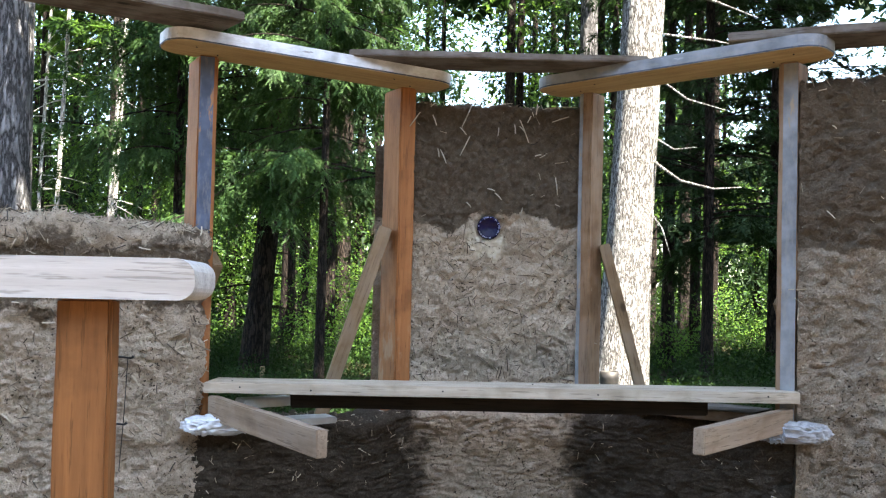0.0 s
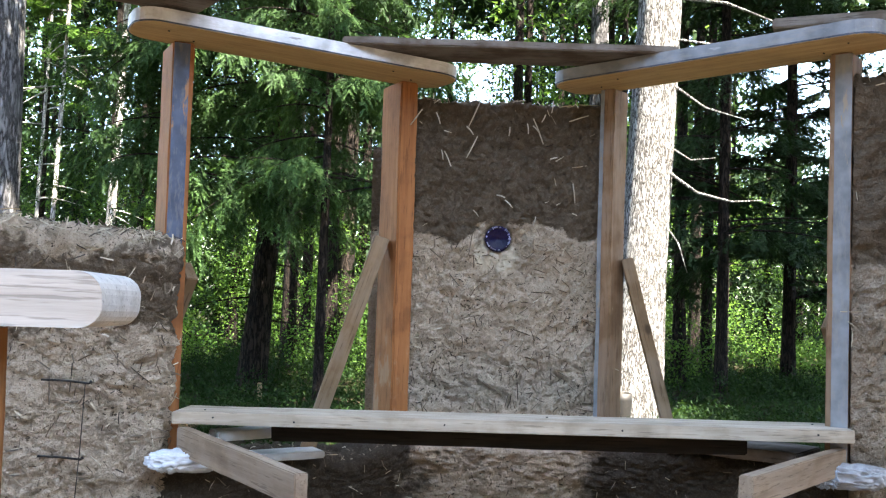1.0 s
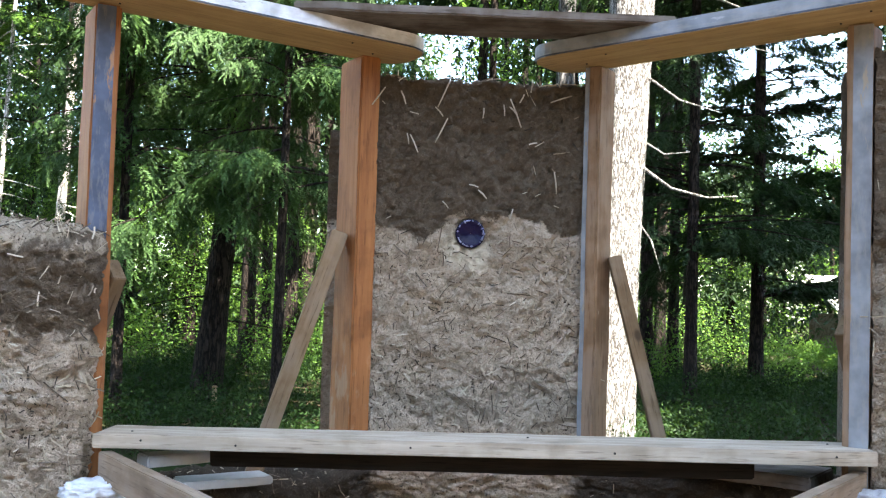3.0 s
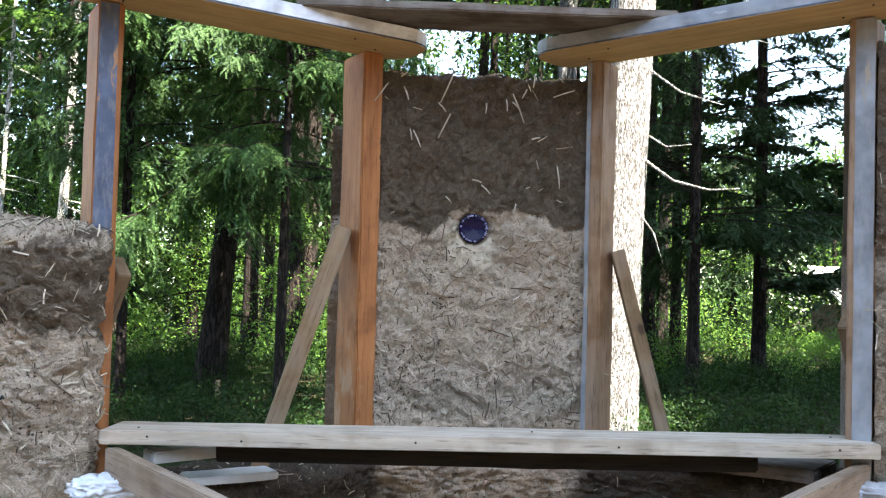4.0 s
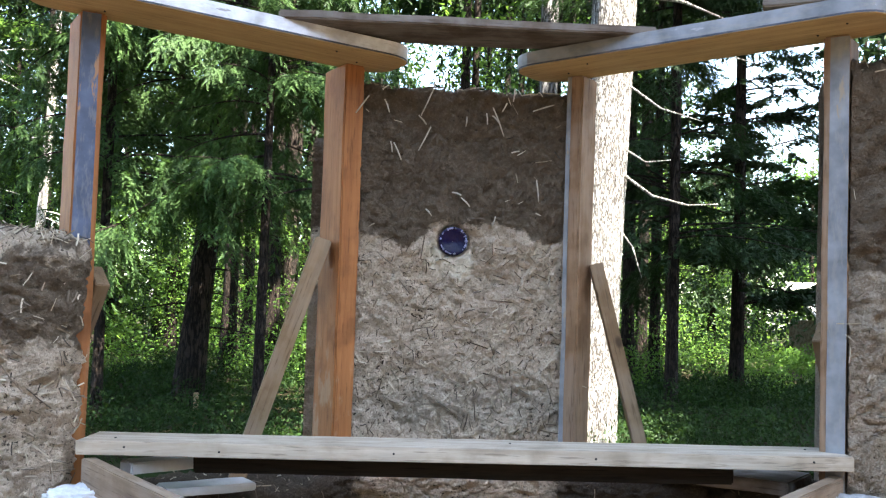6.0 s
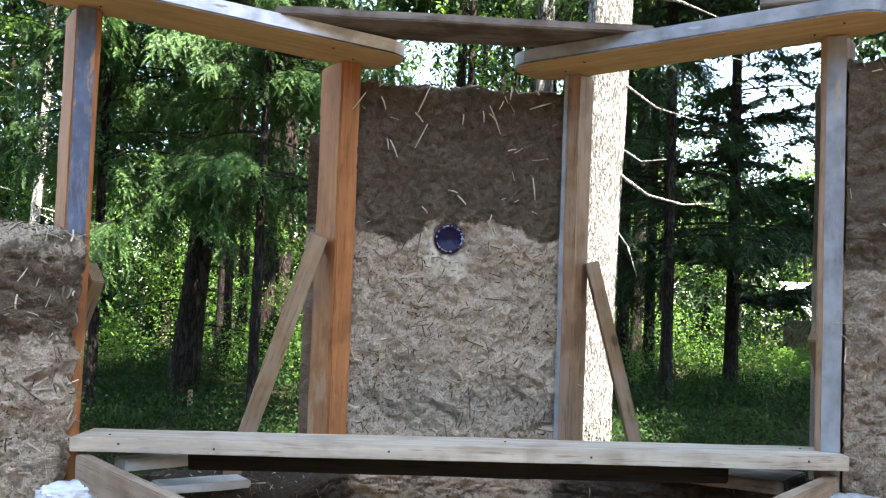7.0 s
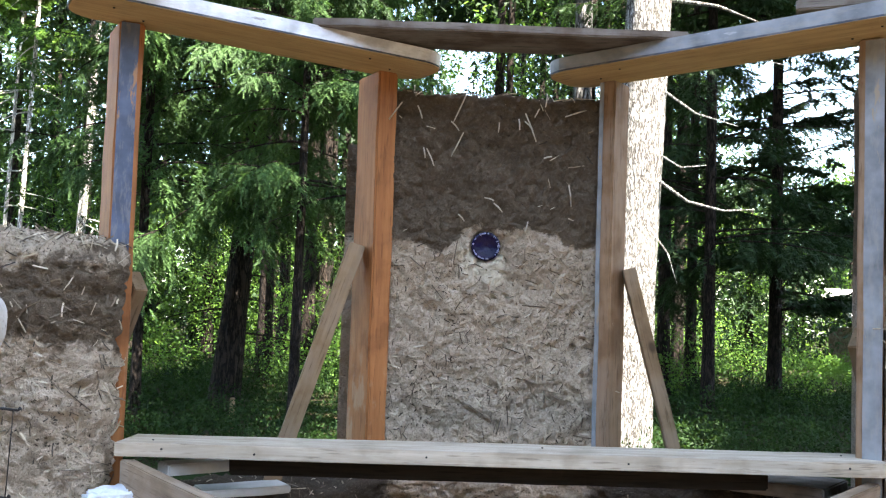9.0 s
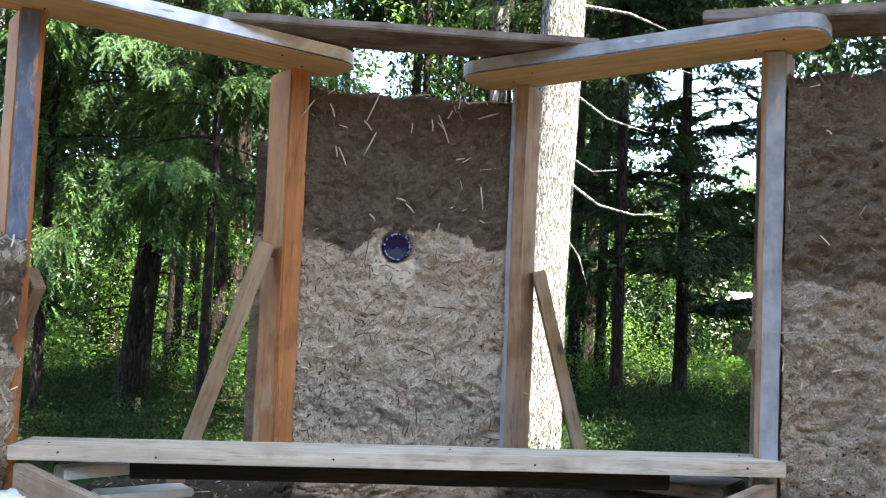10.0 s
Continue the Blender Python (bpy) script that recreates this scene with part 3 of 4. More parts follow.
board("scrap_board", (0.25, 0.10, 0.022), Matrix.Translation((-0.69, -0.215, 0.800)) @ axes(-DL, WL), LIME, "pale painted board lying on the sill", "board", 21, "scrap boards")
board("scrap_board", (0.20, 0.07, 0.03), Matrix.Translation((-0.80, -0.285, 0.872)) @ axes(-DL, WL) @ pose(0, 0, 0, 0, 0, 10), LIME, "short pale offcut on the sill", "board", 22, "scrap boards")
board("scrap_board", (0.50, 0.22, 0.035), Matrix.Translation((0.72, -0.22, 0.866)) @ axes(DR, WR), GREY_WOOD, "grey weathered offcut on the sill", "board", 23, "scrap boards")

# wires left standing in the cob
for a, b, r in (((-1.36, -0.455, 1.035), (-1.215, -0.475, 1.030), 0.0035), ((-1.36, -0.455, 0.815), (-1.23, -0.475, 0.812), 0.0035),
                ((-1.225, -0.478, 1.03), (-1.245, -0.47, 0.66), 0.0015)):
    a, b = Vector(a), Vector(b)
    bend = Vector((0.004, -0.006, 0.003))
    ob = tubes("wire", [[(a, r), (a.lerp(b, 0.5) + bend, r), (b, r), (b + (b - a) * 0.02 + Vector((0.004, 0, 0.006)), r * 1.6)]], WIRE)
    tagged(ob, "dark rusty wire sticking out of the cob", "wire", "wires in the wall")
# dark bucket on the ground outside
bm = bmesh.new()
rings = []
for r, z in ((0.001, 0.0), (0.022, 0.0), (0.026, 0.05), (0.030, 0.072), (0.030, 0.080), (0.026, 0.080), (0.023, 0.02), (0.001, 0.015)):
    rings.append([bm.verts.new((r * math.cos(k * math.tau / 20), r * math.sin(k * math.tau / 20), z)) for k in range(20)])
for a, b in zip(rings, rings[1:]):
    for k in range(20):
        bm.faces.new((a[k], a[(k + 1) % 20], b[(k + 1) % 20], b[k]))
bmesh.ops.scale(bm, vec=(2.7, 2.7, 7.3), verts=bm.verts)
ob = part("bucket", bm, WIRE, smooth=True)
ob.location = (1.34, 4.5, ground_height(1.34, 4.5))
tagged(ob, "tall dark bucket standing before the pale tree", "bucket")

# bottle set in the cob
bm = bmesh.new()
prof = [(0.0, 0.010), (0.020, 0.006), (0.034, 0.002), (0.042, -0.002), (0.0455, 0.004), (0.046, 0.03), (0.046, 0.16)]
rings = []
for r, y in prof:
    rings.append([bm.verts.new((max(r, 0.0005) * math.cos(k * math.tau / 32), y, max(r, 0.0005) * math.sin(k * math.tau / 32))) for k in range(32)])
for a, b in zip(rings, rings[1:]):
    for k in range(32):
        bm.faces.new((a[k], a[(k + 1) % 32], b[(k + 1) % 32], b[k]))
bmesh.ops.recalc_face_normals(bm, faces=bm.faces)
ob = ob_bottle = part("glass_bottle", bm, GLASS, smooth=True)
ob.location = (-0.011, 0.046, 1.515)
tagged(ob, "cobalt blue glass bottle base set into the cob", "bottle")


# stippled ring on the bottle's foot, its reflections put in as pale lumps
bm = bmesh.new()
glints = random.Random(5)
for k in range(34):
    a = k * math.tau / 34 + glints.uniform(-0.06, 0.06)
    if glints.random() < 0.45:
        continue
    m = Matrix.Translation((0.040 * math.cos(a), -0.0025, 0.040 * math.sin(a))) @ Matrix.Rotation(-a, 4, "Y") @ Matrix.Diagonal((0.0045 * glints.uniform(0.5, 1.3), 0.003, 0.0035 * glints.uniform(0.5, 1.6), 1))
    bmesh.ops.create_icosphere(bm, subdivisions=2, radius=1.0, matrix=m)
rim = part("knurled_ring", bm, GLINT_GLASS, ob_bottle, "stipples round the foot, coloured pale as glints", smooth=True)
# long stalks of straw standing out of the damp clay
panel = bpy.data.objects["wall_center"]
STALKS = [(-0.088, 1.985, -0.125, 1.897),
          (-0.132, 1.9, -0.107, 1.871),
          (0.099, 1.934, 0.136, 1.847),
          (0.079, 1.915, 0.081, 1.879),
          (0.098, 1.909, 0.12, 1.885),
          (-0.093, 1.866, -0.129, 1.791),
          (-0.206, 1.812, -0.182, 1.757),
          (-0.216, 1.815, -0.21, 1.781),
          (0.241, 1.713, 0.251, 1.647),
          (-0.021, 1.665, 0.007, 1.656),
          (0.008, 1.649, 0.035, 1.622),
          (-0.101, 1.61, -0.082, 1.59),
          (0.166, 1.997, 0.16, 1.954),
          (0.224, 1.928, 0.29, 1.951),
          (0.142, 1.95, 0.129, 1.924),
          (-0.287, 1.954, -0.326, 1.896),
          (0.16, 1.795, 0.185, 1.801),
          (0.107, 1.565, 0.117, 1.595),
          (-0.238, 1.945, -0.223, 1.903),
          (0.018, 1.902, 0.015, 1.87)]
for k, (x0, z0, x1, z1) in enumerate(STALKS):
    a, b = Vector((x0, 0.030, z0)), Vector((x1, 0.018 + 0.010 * (k % 3), z1))
    tubes("straw_stalk", [[(a, 0.0021), (a.lerp(b, 0.5) + Vector((0.001, -0.002, 0.001)), 0.0024), (b, 0.0019)]], STALK, panel, 5)


def nails(parent, places, way):
    """Flat nail heads on a board: places in its own frame, way its outward normal."""
    q = Vector(way).to_track_quat("Z", "Y").to_matrix().to_4x4()
    for p in places:
        bm = bmesh.new()
        bmesh.ops.create_cone(bm, cap_ends=True, segments=10, radius1=0.0032, radius2=0.0026, depth=0.003, matrix=Matrix.Translation(p) @ q)
        part("nail", bm, WIRE, parent)


for o in [o for o in scene.objects if o.name.startswith("lintel_board")]:
    nails(o, [(-0.40, 0.02, -0.0235), (-0.30, -0.05, -0.0235), (0.34, 0.03, -0.0235), (0.43, -0.04, -0.0235)], (0, 0, -1))
for o in [o for o in scene.objects if o.name.startswith("sill_plank")]:
    nails(o, [(-0.86, -0.086, 0.004), (-0.62, -0.086, -0.003), (-0.18, -0.086, 0.002), (0.33, -0.086, 0.0), (0.88, -0.086, 0.004)], (0, -1, 0))
    nails(o, [(-0.9, -0.03, 0.019), (0.9, 0.03, 0.019), (0.12, 0.02, 0.019)], (0, 0, 1))


# ---------------------------------------------------------------- forest
rng = np.random.default_rng(7)


def unit(a):
    return a / np.maximum(np.linalg.norm(a, axis=-1, keepdims=True), 1e-9)


class Leaves:
    """A store of leaf blades: foot, way, side, length and width of each."""

    def __init__(self):
        self.c, self.d, self.s, self.l, self.w = [], [], [], [], []

    def add(self, c, d, s, l, w):
        for store, v in zip((self.c, self.d, self.s, self.l, self.w), (c, d, s, l, w)):
            store.append(np.asarray(v, float))

    def arrays(self):
        return [np.concatenate(v) for v in (self.c, self.d, self.s, self.l, self.w)]

    def mesh(self, name, material, parent=None, label="", corners=3):
        """Blades as narrow triangles, or as folded diamonds with four corners."""
        c, d, s, l, w = self.arrays()
        n = len(c)
        up = np.cross(d, s)
        v = np.empty((n, corners, 3))
        if corners == 3:
            v[:, 0] = c + s * (w * 0.5)[:, None]
            v[:, 1] = c + d * l[:, None] - up * (l * 0.12)[:, None]
            v[:, 2] = c - s * (w * 0.5)[:, None]
        else:
            v[:, 0] = c
            v[:, 1] = c + d * (l * 0.45)[:, None] + s * (w * 0.5)[:, None] - up * (w * 0.12)[:, None]
            v[:, 2] = c + d * l[:, None] - up * (l * 0.12)[:, None]
            v[:, 3] = c + d * (l * 0.45)[:, None] - s * (w * 0.5)[:, None] - up * (w * 0.12)[:, None]
        me = bpy.data.meshes.new(name)
        me.vertices.add(corners * n)
        me.vertices.foreach_set("co", v.reshape(-1))
        me.loops.add(corners * n)
        me.loops.foreach_set("vertex_index", np.arange(corners * n, dtype=np.int32))
        me.polygons.add(n)
        me.polygons.foreach_set("loop_start", np.arange(0, corners * n, corners, dtype=np.int32))
        me.materials.append(material)
        me.update(calc_edges=True)
        ob = new(name, me)
        ob.parent = parent
        return tagged(ob, label, kind="stuff")


def turned(arr, m3):
    return arr @ m3.T


def bough(length, droop, twig, gap, blade, width, hang, seed, pitch):
    """One bough along +x: its spine as points, and its blades, on side twigs that hang by a given measure."""
    r = np.random.default_rng(seed)
    store = Leaves()
    t = np.linspace(0, 1, 9)
    bend = r.normal(0, 0.12) * length
    spine = np.stack([t * length * (1 - 0.12 * droop * t), bend * t ** 2, length * (0.18 * t - droop * t ** 2)], 1)
    n = max(6, int(length / gap))
    for k in range(n):
        u = 0.12 + 0.88 * (k + r.uniform(0, 1)) / n
        p = np.array([np.interp(u, t, spine[:, i]) for i in range(3)])
        fwd = np.array([1, 0, 0.18 - 2 * droop * u])
        fwd /= np.linalg.norm(fwd)
        for side in (-1, 1):
            tl = twig * (1.15 - 0.75 * u) * r.uniform(0.6, 1.25)
            way = fwd * r.uniform(0.5, 1.0) + np.array([0, side * r.uniform(0.6, 1.0), 0]) + np.array([0, 0, -hang * r.uniform(0.3, 1.2)])
            way /= np.linalg.norm(way)
            m = max(4, int(tl / (blade * pitch)))
            v = np.linspace(0.05, 1, m)
            sag = np.stack([0 * v, 0 * v, -hang * 0.5 * tl * v ** 2], 1)
            pts = p + way * (v * tl)[:, None] + sag
            across = unit(np.cross(way, [0.15, 0.1, 1.0]))
            alt = np.where(np.arange(m) % 2 == 0, 1.0, -1.0)
            d = unit(way + across * (alt * r.uniform(0.5, 0.9, m))[:, None] + r.normal(0, 0.13, (m, 3)) - np.array([0, 0, hang * 0.25]))
            s = unit(np.cross(d, np.cross(way, across) + r.normal(0, 0.3, (m, 3))))
            store.add(pts, d, s, blade * r.uniform(0.7, 1.3, m) * (1.1 - 0.4 * v), width * r.uniform(0.7, 1.3, m))
    return spine, store.arrays()


def spray_bough(length, droop, twig, hang, sprig, blade, width, seed, nodes=20):
    """One irregular bough along +x: side twigs carry short hanging sprigs, and the sprigs carry narrow blades."""
    r = np.random.default_rng(seed)
    store = Leaves()
    t = np.linspace(0, 1, 9)
    bend, curl = r.normal(0, 0.14) * length, r.normal(0, 0.05) * length
    spine = np.stack([t * length * (1 - 0.12 * droop * t), bend * t ** 2 + curl * np.sin(t * 6), length * (0.15 * t - droop * t ** 2)], 1)
    down = np.array([0, 0, -1.0])
    for k in range(nodes):
        u = 0.10 + 0.90 * (k + r.uniform(0, 1)) / nodes
        p = np.array([np.interp(u, t, spine[:, i]) for i in range(3)])
        fwd = unit(np.array([1, 0, 0.15 - 2 * droop * u]))
        for side in (-1, 1):
            if r.uniform() < 0.22:
                continue
            tl = twig * (1.15 - 0.65 * u) * r.uniform(0.35, 1.35)
            way = unit(fwd * r.uniform(0.15, 1.1) + np.array([0, side * r.uniform(0.4, 1.0), 0]) + down * hang * r.uniform(-0.1, 1.3))
            m = max(3, int(tl / 0.038))
            v = (np.arange(m) + r.uniform(0, 1, m)) / m
            base = p + way * (v * tl)[:, None] + down * (hang * 0.45 * tl * v ** 2)[:, None]
            across = unit(np.cross(way, [0.2, 0.15, 1.0]))
            alt = np.where(np.arange(m) % 2 == 0, 1.0, -1.0)
            sd = unit(way * r.uniform(0.4, 1.0, m)[:, None] + across * (alt * r.uniform(0.3, 1.0, m))[:, None] + down * (hang * r.uniform(0.1, 0.9, m))[:, None] + r.normal(0, 0.18, (m, 3)))
            sl = sprig * r.uniform(0.5, 1.35, m) * (1.1 - 0.4 * v)
            nb = 9
            v2 = np.linspace(0.08, 1, nb)
            pts = base[:, None] + sd[:, None] * (sl[:, None] * v2)[..., None] + down * (0.3 * hang * sl[:, None] * v2 ** 2)[..., None]
            lat = unit(np.cross(sd, unit(np.cross(way, across)) + r.normal(0, 0.35, (m, 3))))
            alt2 = np.where(np.arange(nb) % 2 == 0, 1.0, -1.0)
            d = unit(sd[:, None] + lat[:, None] * (alt2 * 0.55)[None, :, None] + r.normal(0, 0.16, (m, nb, 3)))
            flat = unit(np.cross(d, np.cross(sd, lat)[:, None] + r.normal(0, 0.25, (m, nb, 3))))
            l = blade * r.uniform(0.7, 1.3, (m, nb)) * (1.15 - 0.5 * v2)
            w = width * r.uniform(0.7, 1.3, (m, nb))
            store.add(pts.reshape(-1, 3), d.reshape(-1, 3), flat.reshape(-1, 3), l.reshape(-1), w.reshape(-1))
    return spine, store.arrays()


SPAN = 2.0
CEDAR_BOUGHS = [spray_bough(SPAN, 0.34, 0.50, 1.0, 0.15, 0.052, 0.017, 20 + k, 22) for k in range(8)]
FIR_BOUGHS = [bough(SPAN, 0.16, 0.50, 0.13, 0.14, 0.055, 0.3, 40 + k, 0.30) for k in range(5)]
FINE_FIR = [spray_bough(SPAN, 0.20, 0.46, 0.65, 0.14, 0.052, 0.016, 80 + k, 20) for k in range(6)]
THIN_BOUGHS = [spray_bough(SPAN, 0.10, 0.46, 0.30, 0.15, 0.070, 0.030, 60 + k, 17) for k in range(5)]
COARSE_BOUGHS = [bough(SPAN, 0.16, 0.55, 0.22, 0.24, 0.11, 0.3, 100 + k, 0.36) for k in range(4)]


def trunk_line(x, y, z0, h, r, lean=(0, 0), seed=0, n=14):
    pts = []
    for k in range(n):
        t = k / (n - 1)
        wob = 0.10 * r * math.sin(t * 9 + seed)
        flare = 1 + 0.35 * max(0, 1 - t * h / 0.7) ** 2
        pts.append(((x + lean[0] * t * h + wob, y + lean[1] * t * h, z0 - 0.15 + t * h), r * flare * (1 - 0.88 * t) + 0.008))
    return pts


def conifer(name, x, y, h, r, bark, leaf, boughs, count, low, high, reach, label, lean=(0, 0), seed=0, size=1.0, arc=None, sides=14, dead=0):
    """A tapered trunk with limbs and hanging boughs between two heights."""
    g = np.random.default_rng(seed)
    z0 = ground_height(x, y)
    ob = new(name)
    ob.location = (x, y, z0)
    tubes("trunk", [[((p[0] - x, p[1] - y, p[2] - z0), q) for p, q in trunk_line(x, y, z0, h, r, lean, seed)]], bark, ob, sides)
    store, limbs = Leaves(), []
    for k in range(count):
        t = g.uniform(0, 1) ** 0.85
        z = low + (high - low) * t
        az = g.uniform(0, math.tau) if arc is None else radians(g.uniform(*arc))
        length = reach * (1.0 - 0.75 * max(0, (z - low) / (h - low))) * g.uniform(0.55, 1.1) / SPAN
        spine, (c, d, s, l, w) = boughs[k % len(boughs)]
        m = np.array((Matrix.Rotation(az, 3, "Z") @ Matrix.Rotation(g.normal(0, 0.18), 3, "Y") @ Matrix.Rotation(g.normal(0, 0.2), 3, "X")))
        foot = np.array([lean[0] * z, lean[1] * z, z])
        keep = g.uniform(0, 1, len(c)) < 0.94
        store.add(turned(c * length, m)[keep] + foot, turned(d, m)[keep], turned(s, m)[keep], l[keep] * size * length ** 0.7, w[keep] * size * length ** 0.7)
        pts = turned(spine * length, m) + foot
        limbs.append([(p, (0.008 + 0.003 * reach) * (1 - i / 9.5)) for i, p in enumerate(pts)])
    for k in range(dead):
        z, az = g.uniform(0.8, low + 1.5), g.uniform(0, math.tau)
        length = g.uniform(0.4, 1.3)
        e = Vector((math.cos(az), math.sin(az), g.uniform(-0.35, 0.15)))
        foot = Vector((lean[0] * z, lean[1] * z, z))
        limbs.append([(foot + e * length * u + Vector((0, 0, -0.15 * u * u)), 0.014 * (1 - 0.8 * u)) for u in (0, 0.3, 0.6, 1.0)])
    if limbs:
        tagged(tubes("limb_work", limbs, bark, ob, 4), kind="stuff")
    if count:
        store.mesh("crown", leaf, ob)
    return tagged(ob, label, "tree", "forest trees")


def place(s, dist):
    """The plan place that lies a distance ahead of the bay's viewer, a slope s to the side."""
    return -0.26 + s * dist, -2.95 + dist


# the large pale-barked fir close outside, its lower trunk bare; unseen sunward boughs added to shade its upper trunk
tx, ty = 1.483, 5.0
conifer("fir_tree", tx, ty, 22, 0.215, BARK_PALE, FIR, FIR_BOUGHS, 54, 5.4, 20, 2.3, "large fir with pale furrowed sunlit bark", (0.05, 0), 1, 1.3, (-150, 50))
for pts in ((((0.18, -0.1, 2.42), 0.016), ((0.42, -0.25, 2.22), 0.012), ((0.70, -0.3, 2.15), 0.009), ((0.95, -0.3, 2.17), 0.004)),
            (((0.2, 0, 3.95), 0.02), ((0.6, -0.1, 3.88), 0.014), ((1.1, 0, 3.75), 0.004)),
            (((0.2, -0.1, 3.15), 0.012), ((0.45, -0.2, 2.95), 0.009), ((0.8, -0.2, 2.86), 0.003)),
            (((0.2, -0.1, 2.62), 0.009), ((0.36, -0.2, 2.50), 0.007), ((0.55, -0.25, 2.52), 0.003)),
            (((0.17, -0.1, 2.0), 0.010), ((0.30, -0.2, 1.80), 0.007), ((0.38, -0.25, 1.55), 0.003)),
            (((0.2, -0.1, 3.55), 0.010), ((0.7, -0.1, 3.50), 0.007), ((1.3, 0.0, 3.42), 0.003))):
    ob = tubes("dead_branch", [[((tx + 0.05 * p[2] + p[0] - 0.03, ty + p[1], p[2]), r) for p, r in pts]], BARK_PALE)
    tagged(ob, "bare pale branch on the large fir", "branch", "dead branches")
x, y = place(0.178, 14.5)
conifer("fir_tree", x, y, 20, 0.17, BARK_GREY, FIR, FIR_BOUGHS, 40, 7, 19, 2.6, "grey-barked fir behind the cob panel", seed=2, size=1.3)
# cedar whose boughs hang in the window opening
x, y = place(-0.183, 12.0)
conifer("cedar_tree", x, y, 19, 0.155, BARK, CEDAR, CEDAR_BOUGHS, 90, 2.3, 10, 3.0, "dark cedar with drooping light-tipped boughs", (0.085, 0), 3, 1.0, dead=8)
x, y = place(-0.118, 9.0)
conifer("cedar_tree", x, y + 0.6, 7.5, 0.05, BARK, CEDAR, CEDAR_BOUGHS, 54, 2.25, 5.6, 1.9, "young cedar with drooping bright green sprays", (0, 0), 4, 1.0)
x, y = place(-0.27, 10.5)
conifer("cedar_tree", x, y, 14, 0.05, BARK, CEDAR, CEDAR_BOUGHS, 74, 1.9, 8.0, 2.1, "young dark cedar with drooping boughs", (0, 0), 5, 1.0)
# trunks standing behind the openings
for s_, d_, r_, sd in ((-0.142, 17, 0.13, 11), (-0.125, 21, 0.12, 12), (-0.100, 16, 0.11, 13), (-0.085, 24, 0.16, 14), (0.268, 15, 0.10, 15), (0.283, 19, 0.12, 16), (0.297, 16, 0.09, 17),
                       (0.312, 22, 0.13, 18), (0.24, 24, 0.15, 19), (-0.33, 20, 0.12, 20), (-0.30, 22, 0.08, 21), (-0.05, 27, 0.16, 23), (-0.20, 26, 0.15, 24)):
    x, y = place(s_, d_)
    conifer("fir_tree", x, y, 17, r_, BARK, FIR, FIR_BOUGHS, 26, 8.0, 15, 2.0, "slim dark fir trunk with a high crown", seed=sd, size=1.5, sides=9, dead=14)
# open-branched tree against the sky
x, y = place(0.385, 14.0)
conifer("fir_tree", x, y, 13, 0.10, BARK, FIR, THIN_BOUGHS, 120, 1.2, 12.5, 2.5, "slender fir with sparse level branches", seed=31, size=1.2, sides=9)
x, y = place(0.315, 11.5)
conifer("fir_tree", x, y, 14, 0.07, BARK, FIR, FINE_FIR, 100, 1.9, 8.6, 2.3, "young fir with hanging lichen-grey boughs", seed=32, size=1.1, sides=9)
x, y = place(0.63, 17.0)
conifer("fir_tree", x, y, 9, 0.10, BARK, FIR, FIR_BOUGHS, 70, 0.8, 8.0, 2.4, "bushy dark fir with boughs to the ground", seed=33, size=1.3, sides=9)
# left of the bay
x, y = place(-0.462, 8.2)
conifer("fir_tree", x, y, 20, 0.21, BARK_GREY, FIR, FIR_BOUGHS, 30, 6, 18, 3.0, "large grey-barked fir beside the cob wall", seed=34, size=1.2)
for s_, d_, r_, sd in ((-0.338, 15.5, 0.085, 35), (-0.40, 14, 0.035, 36), (-0.415, 17, 0.035, 37)):
    x, y = place(s_, d_)
    conifer("birch_tree", x, y, 11, r_, BARK_BIRCH, BROAD, THIN_BOUGHS, 16, 4.5, 10, 1.6, "slim pale-barked tree with bare side branches", (0.03, 0), sd, 1.2, sides=9, dead=16)
# unseen trees added behind and beside the viewer, to shade the bay and undergrowth
for x, y, sd in ((2.9, -3.9, 51), (4.7, -4.7, 52), (1.5, -5.7, 50), (9.5, 4.0, 55), (10.5, 8.0, 56)):
    conifer("fir_tree", x, y, 16, 0.2, BARK, FIR, COARSE_BOUGHS, 170 if sd < 53 else 60, 8.6 if sd < 53 else 6.0, 15.5, 3.0, "tall unseen fir added to shade the site", seed=sd, size=1.6, sides=9)


# far shed with a pale sunlit roof, and a cut stake
shed = tagged(new("shed"), "far shed with a pale sunlit metal roof", "shed")
x, y = place(0.492, 34.0)
shed.matrix_world = pose(x, y, ground_height(x, y), 0, 0, 12)
bm = timber_bm(2.6, 1.8, 1.60, 0.01)
bmesh.ops.translate(bm, vec=(0, 0, 0.80), verts=bm.verts)
part("wall", bm, GREY_WOOD, shed)
bm = bmesh.new()
for sx in (-1.5, 1.5):
    for yy, zz in ((-1.2, 1.50), (-1.2, 1.58), (0.9, 2.98), (0.9, 2.90)):
        bm.verts.new((sx, yy, zz))
v = list(bm.verts)
for f in ((0, 1, 2, 3), (7, 6, 5, 4), (0, 4, 5, 1), (1, 5, 6, 2), (2, 6, 7, 3), (3, 7, 4, 0)):
    bm.faces.new([v[i] for i in f])
bmesh.ops.recalc_face_normals(bm, faces=bm.faces)
part("roof", bm, LIME, shed, "pale metal roof in full sun")
x, y = place(-0.172, 10.5)
ob = part("stake", timber_bm(0.05, 0.05, 0.7, 0.006, seed=4), BRACE_WOOD)
ob.location = (x, y, ground_height(x, y) + 0.02)
tagged(ob, "short cut wooden stake in the undergrowth", "stake")


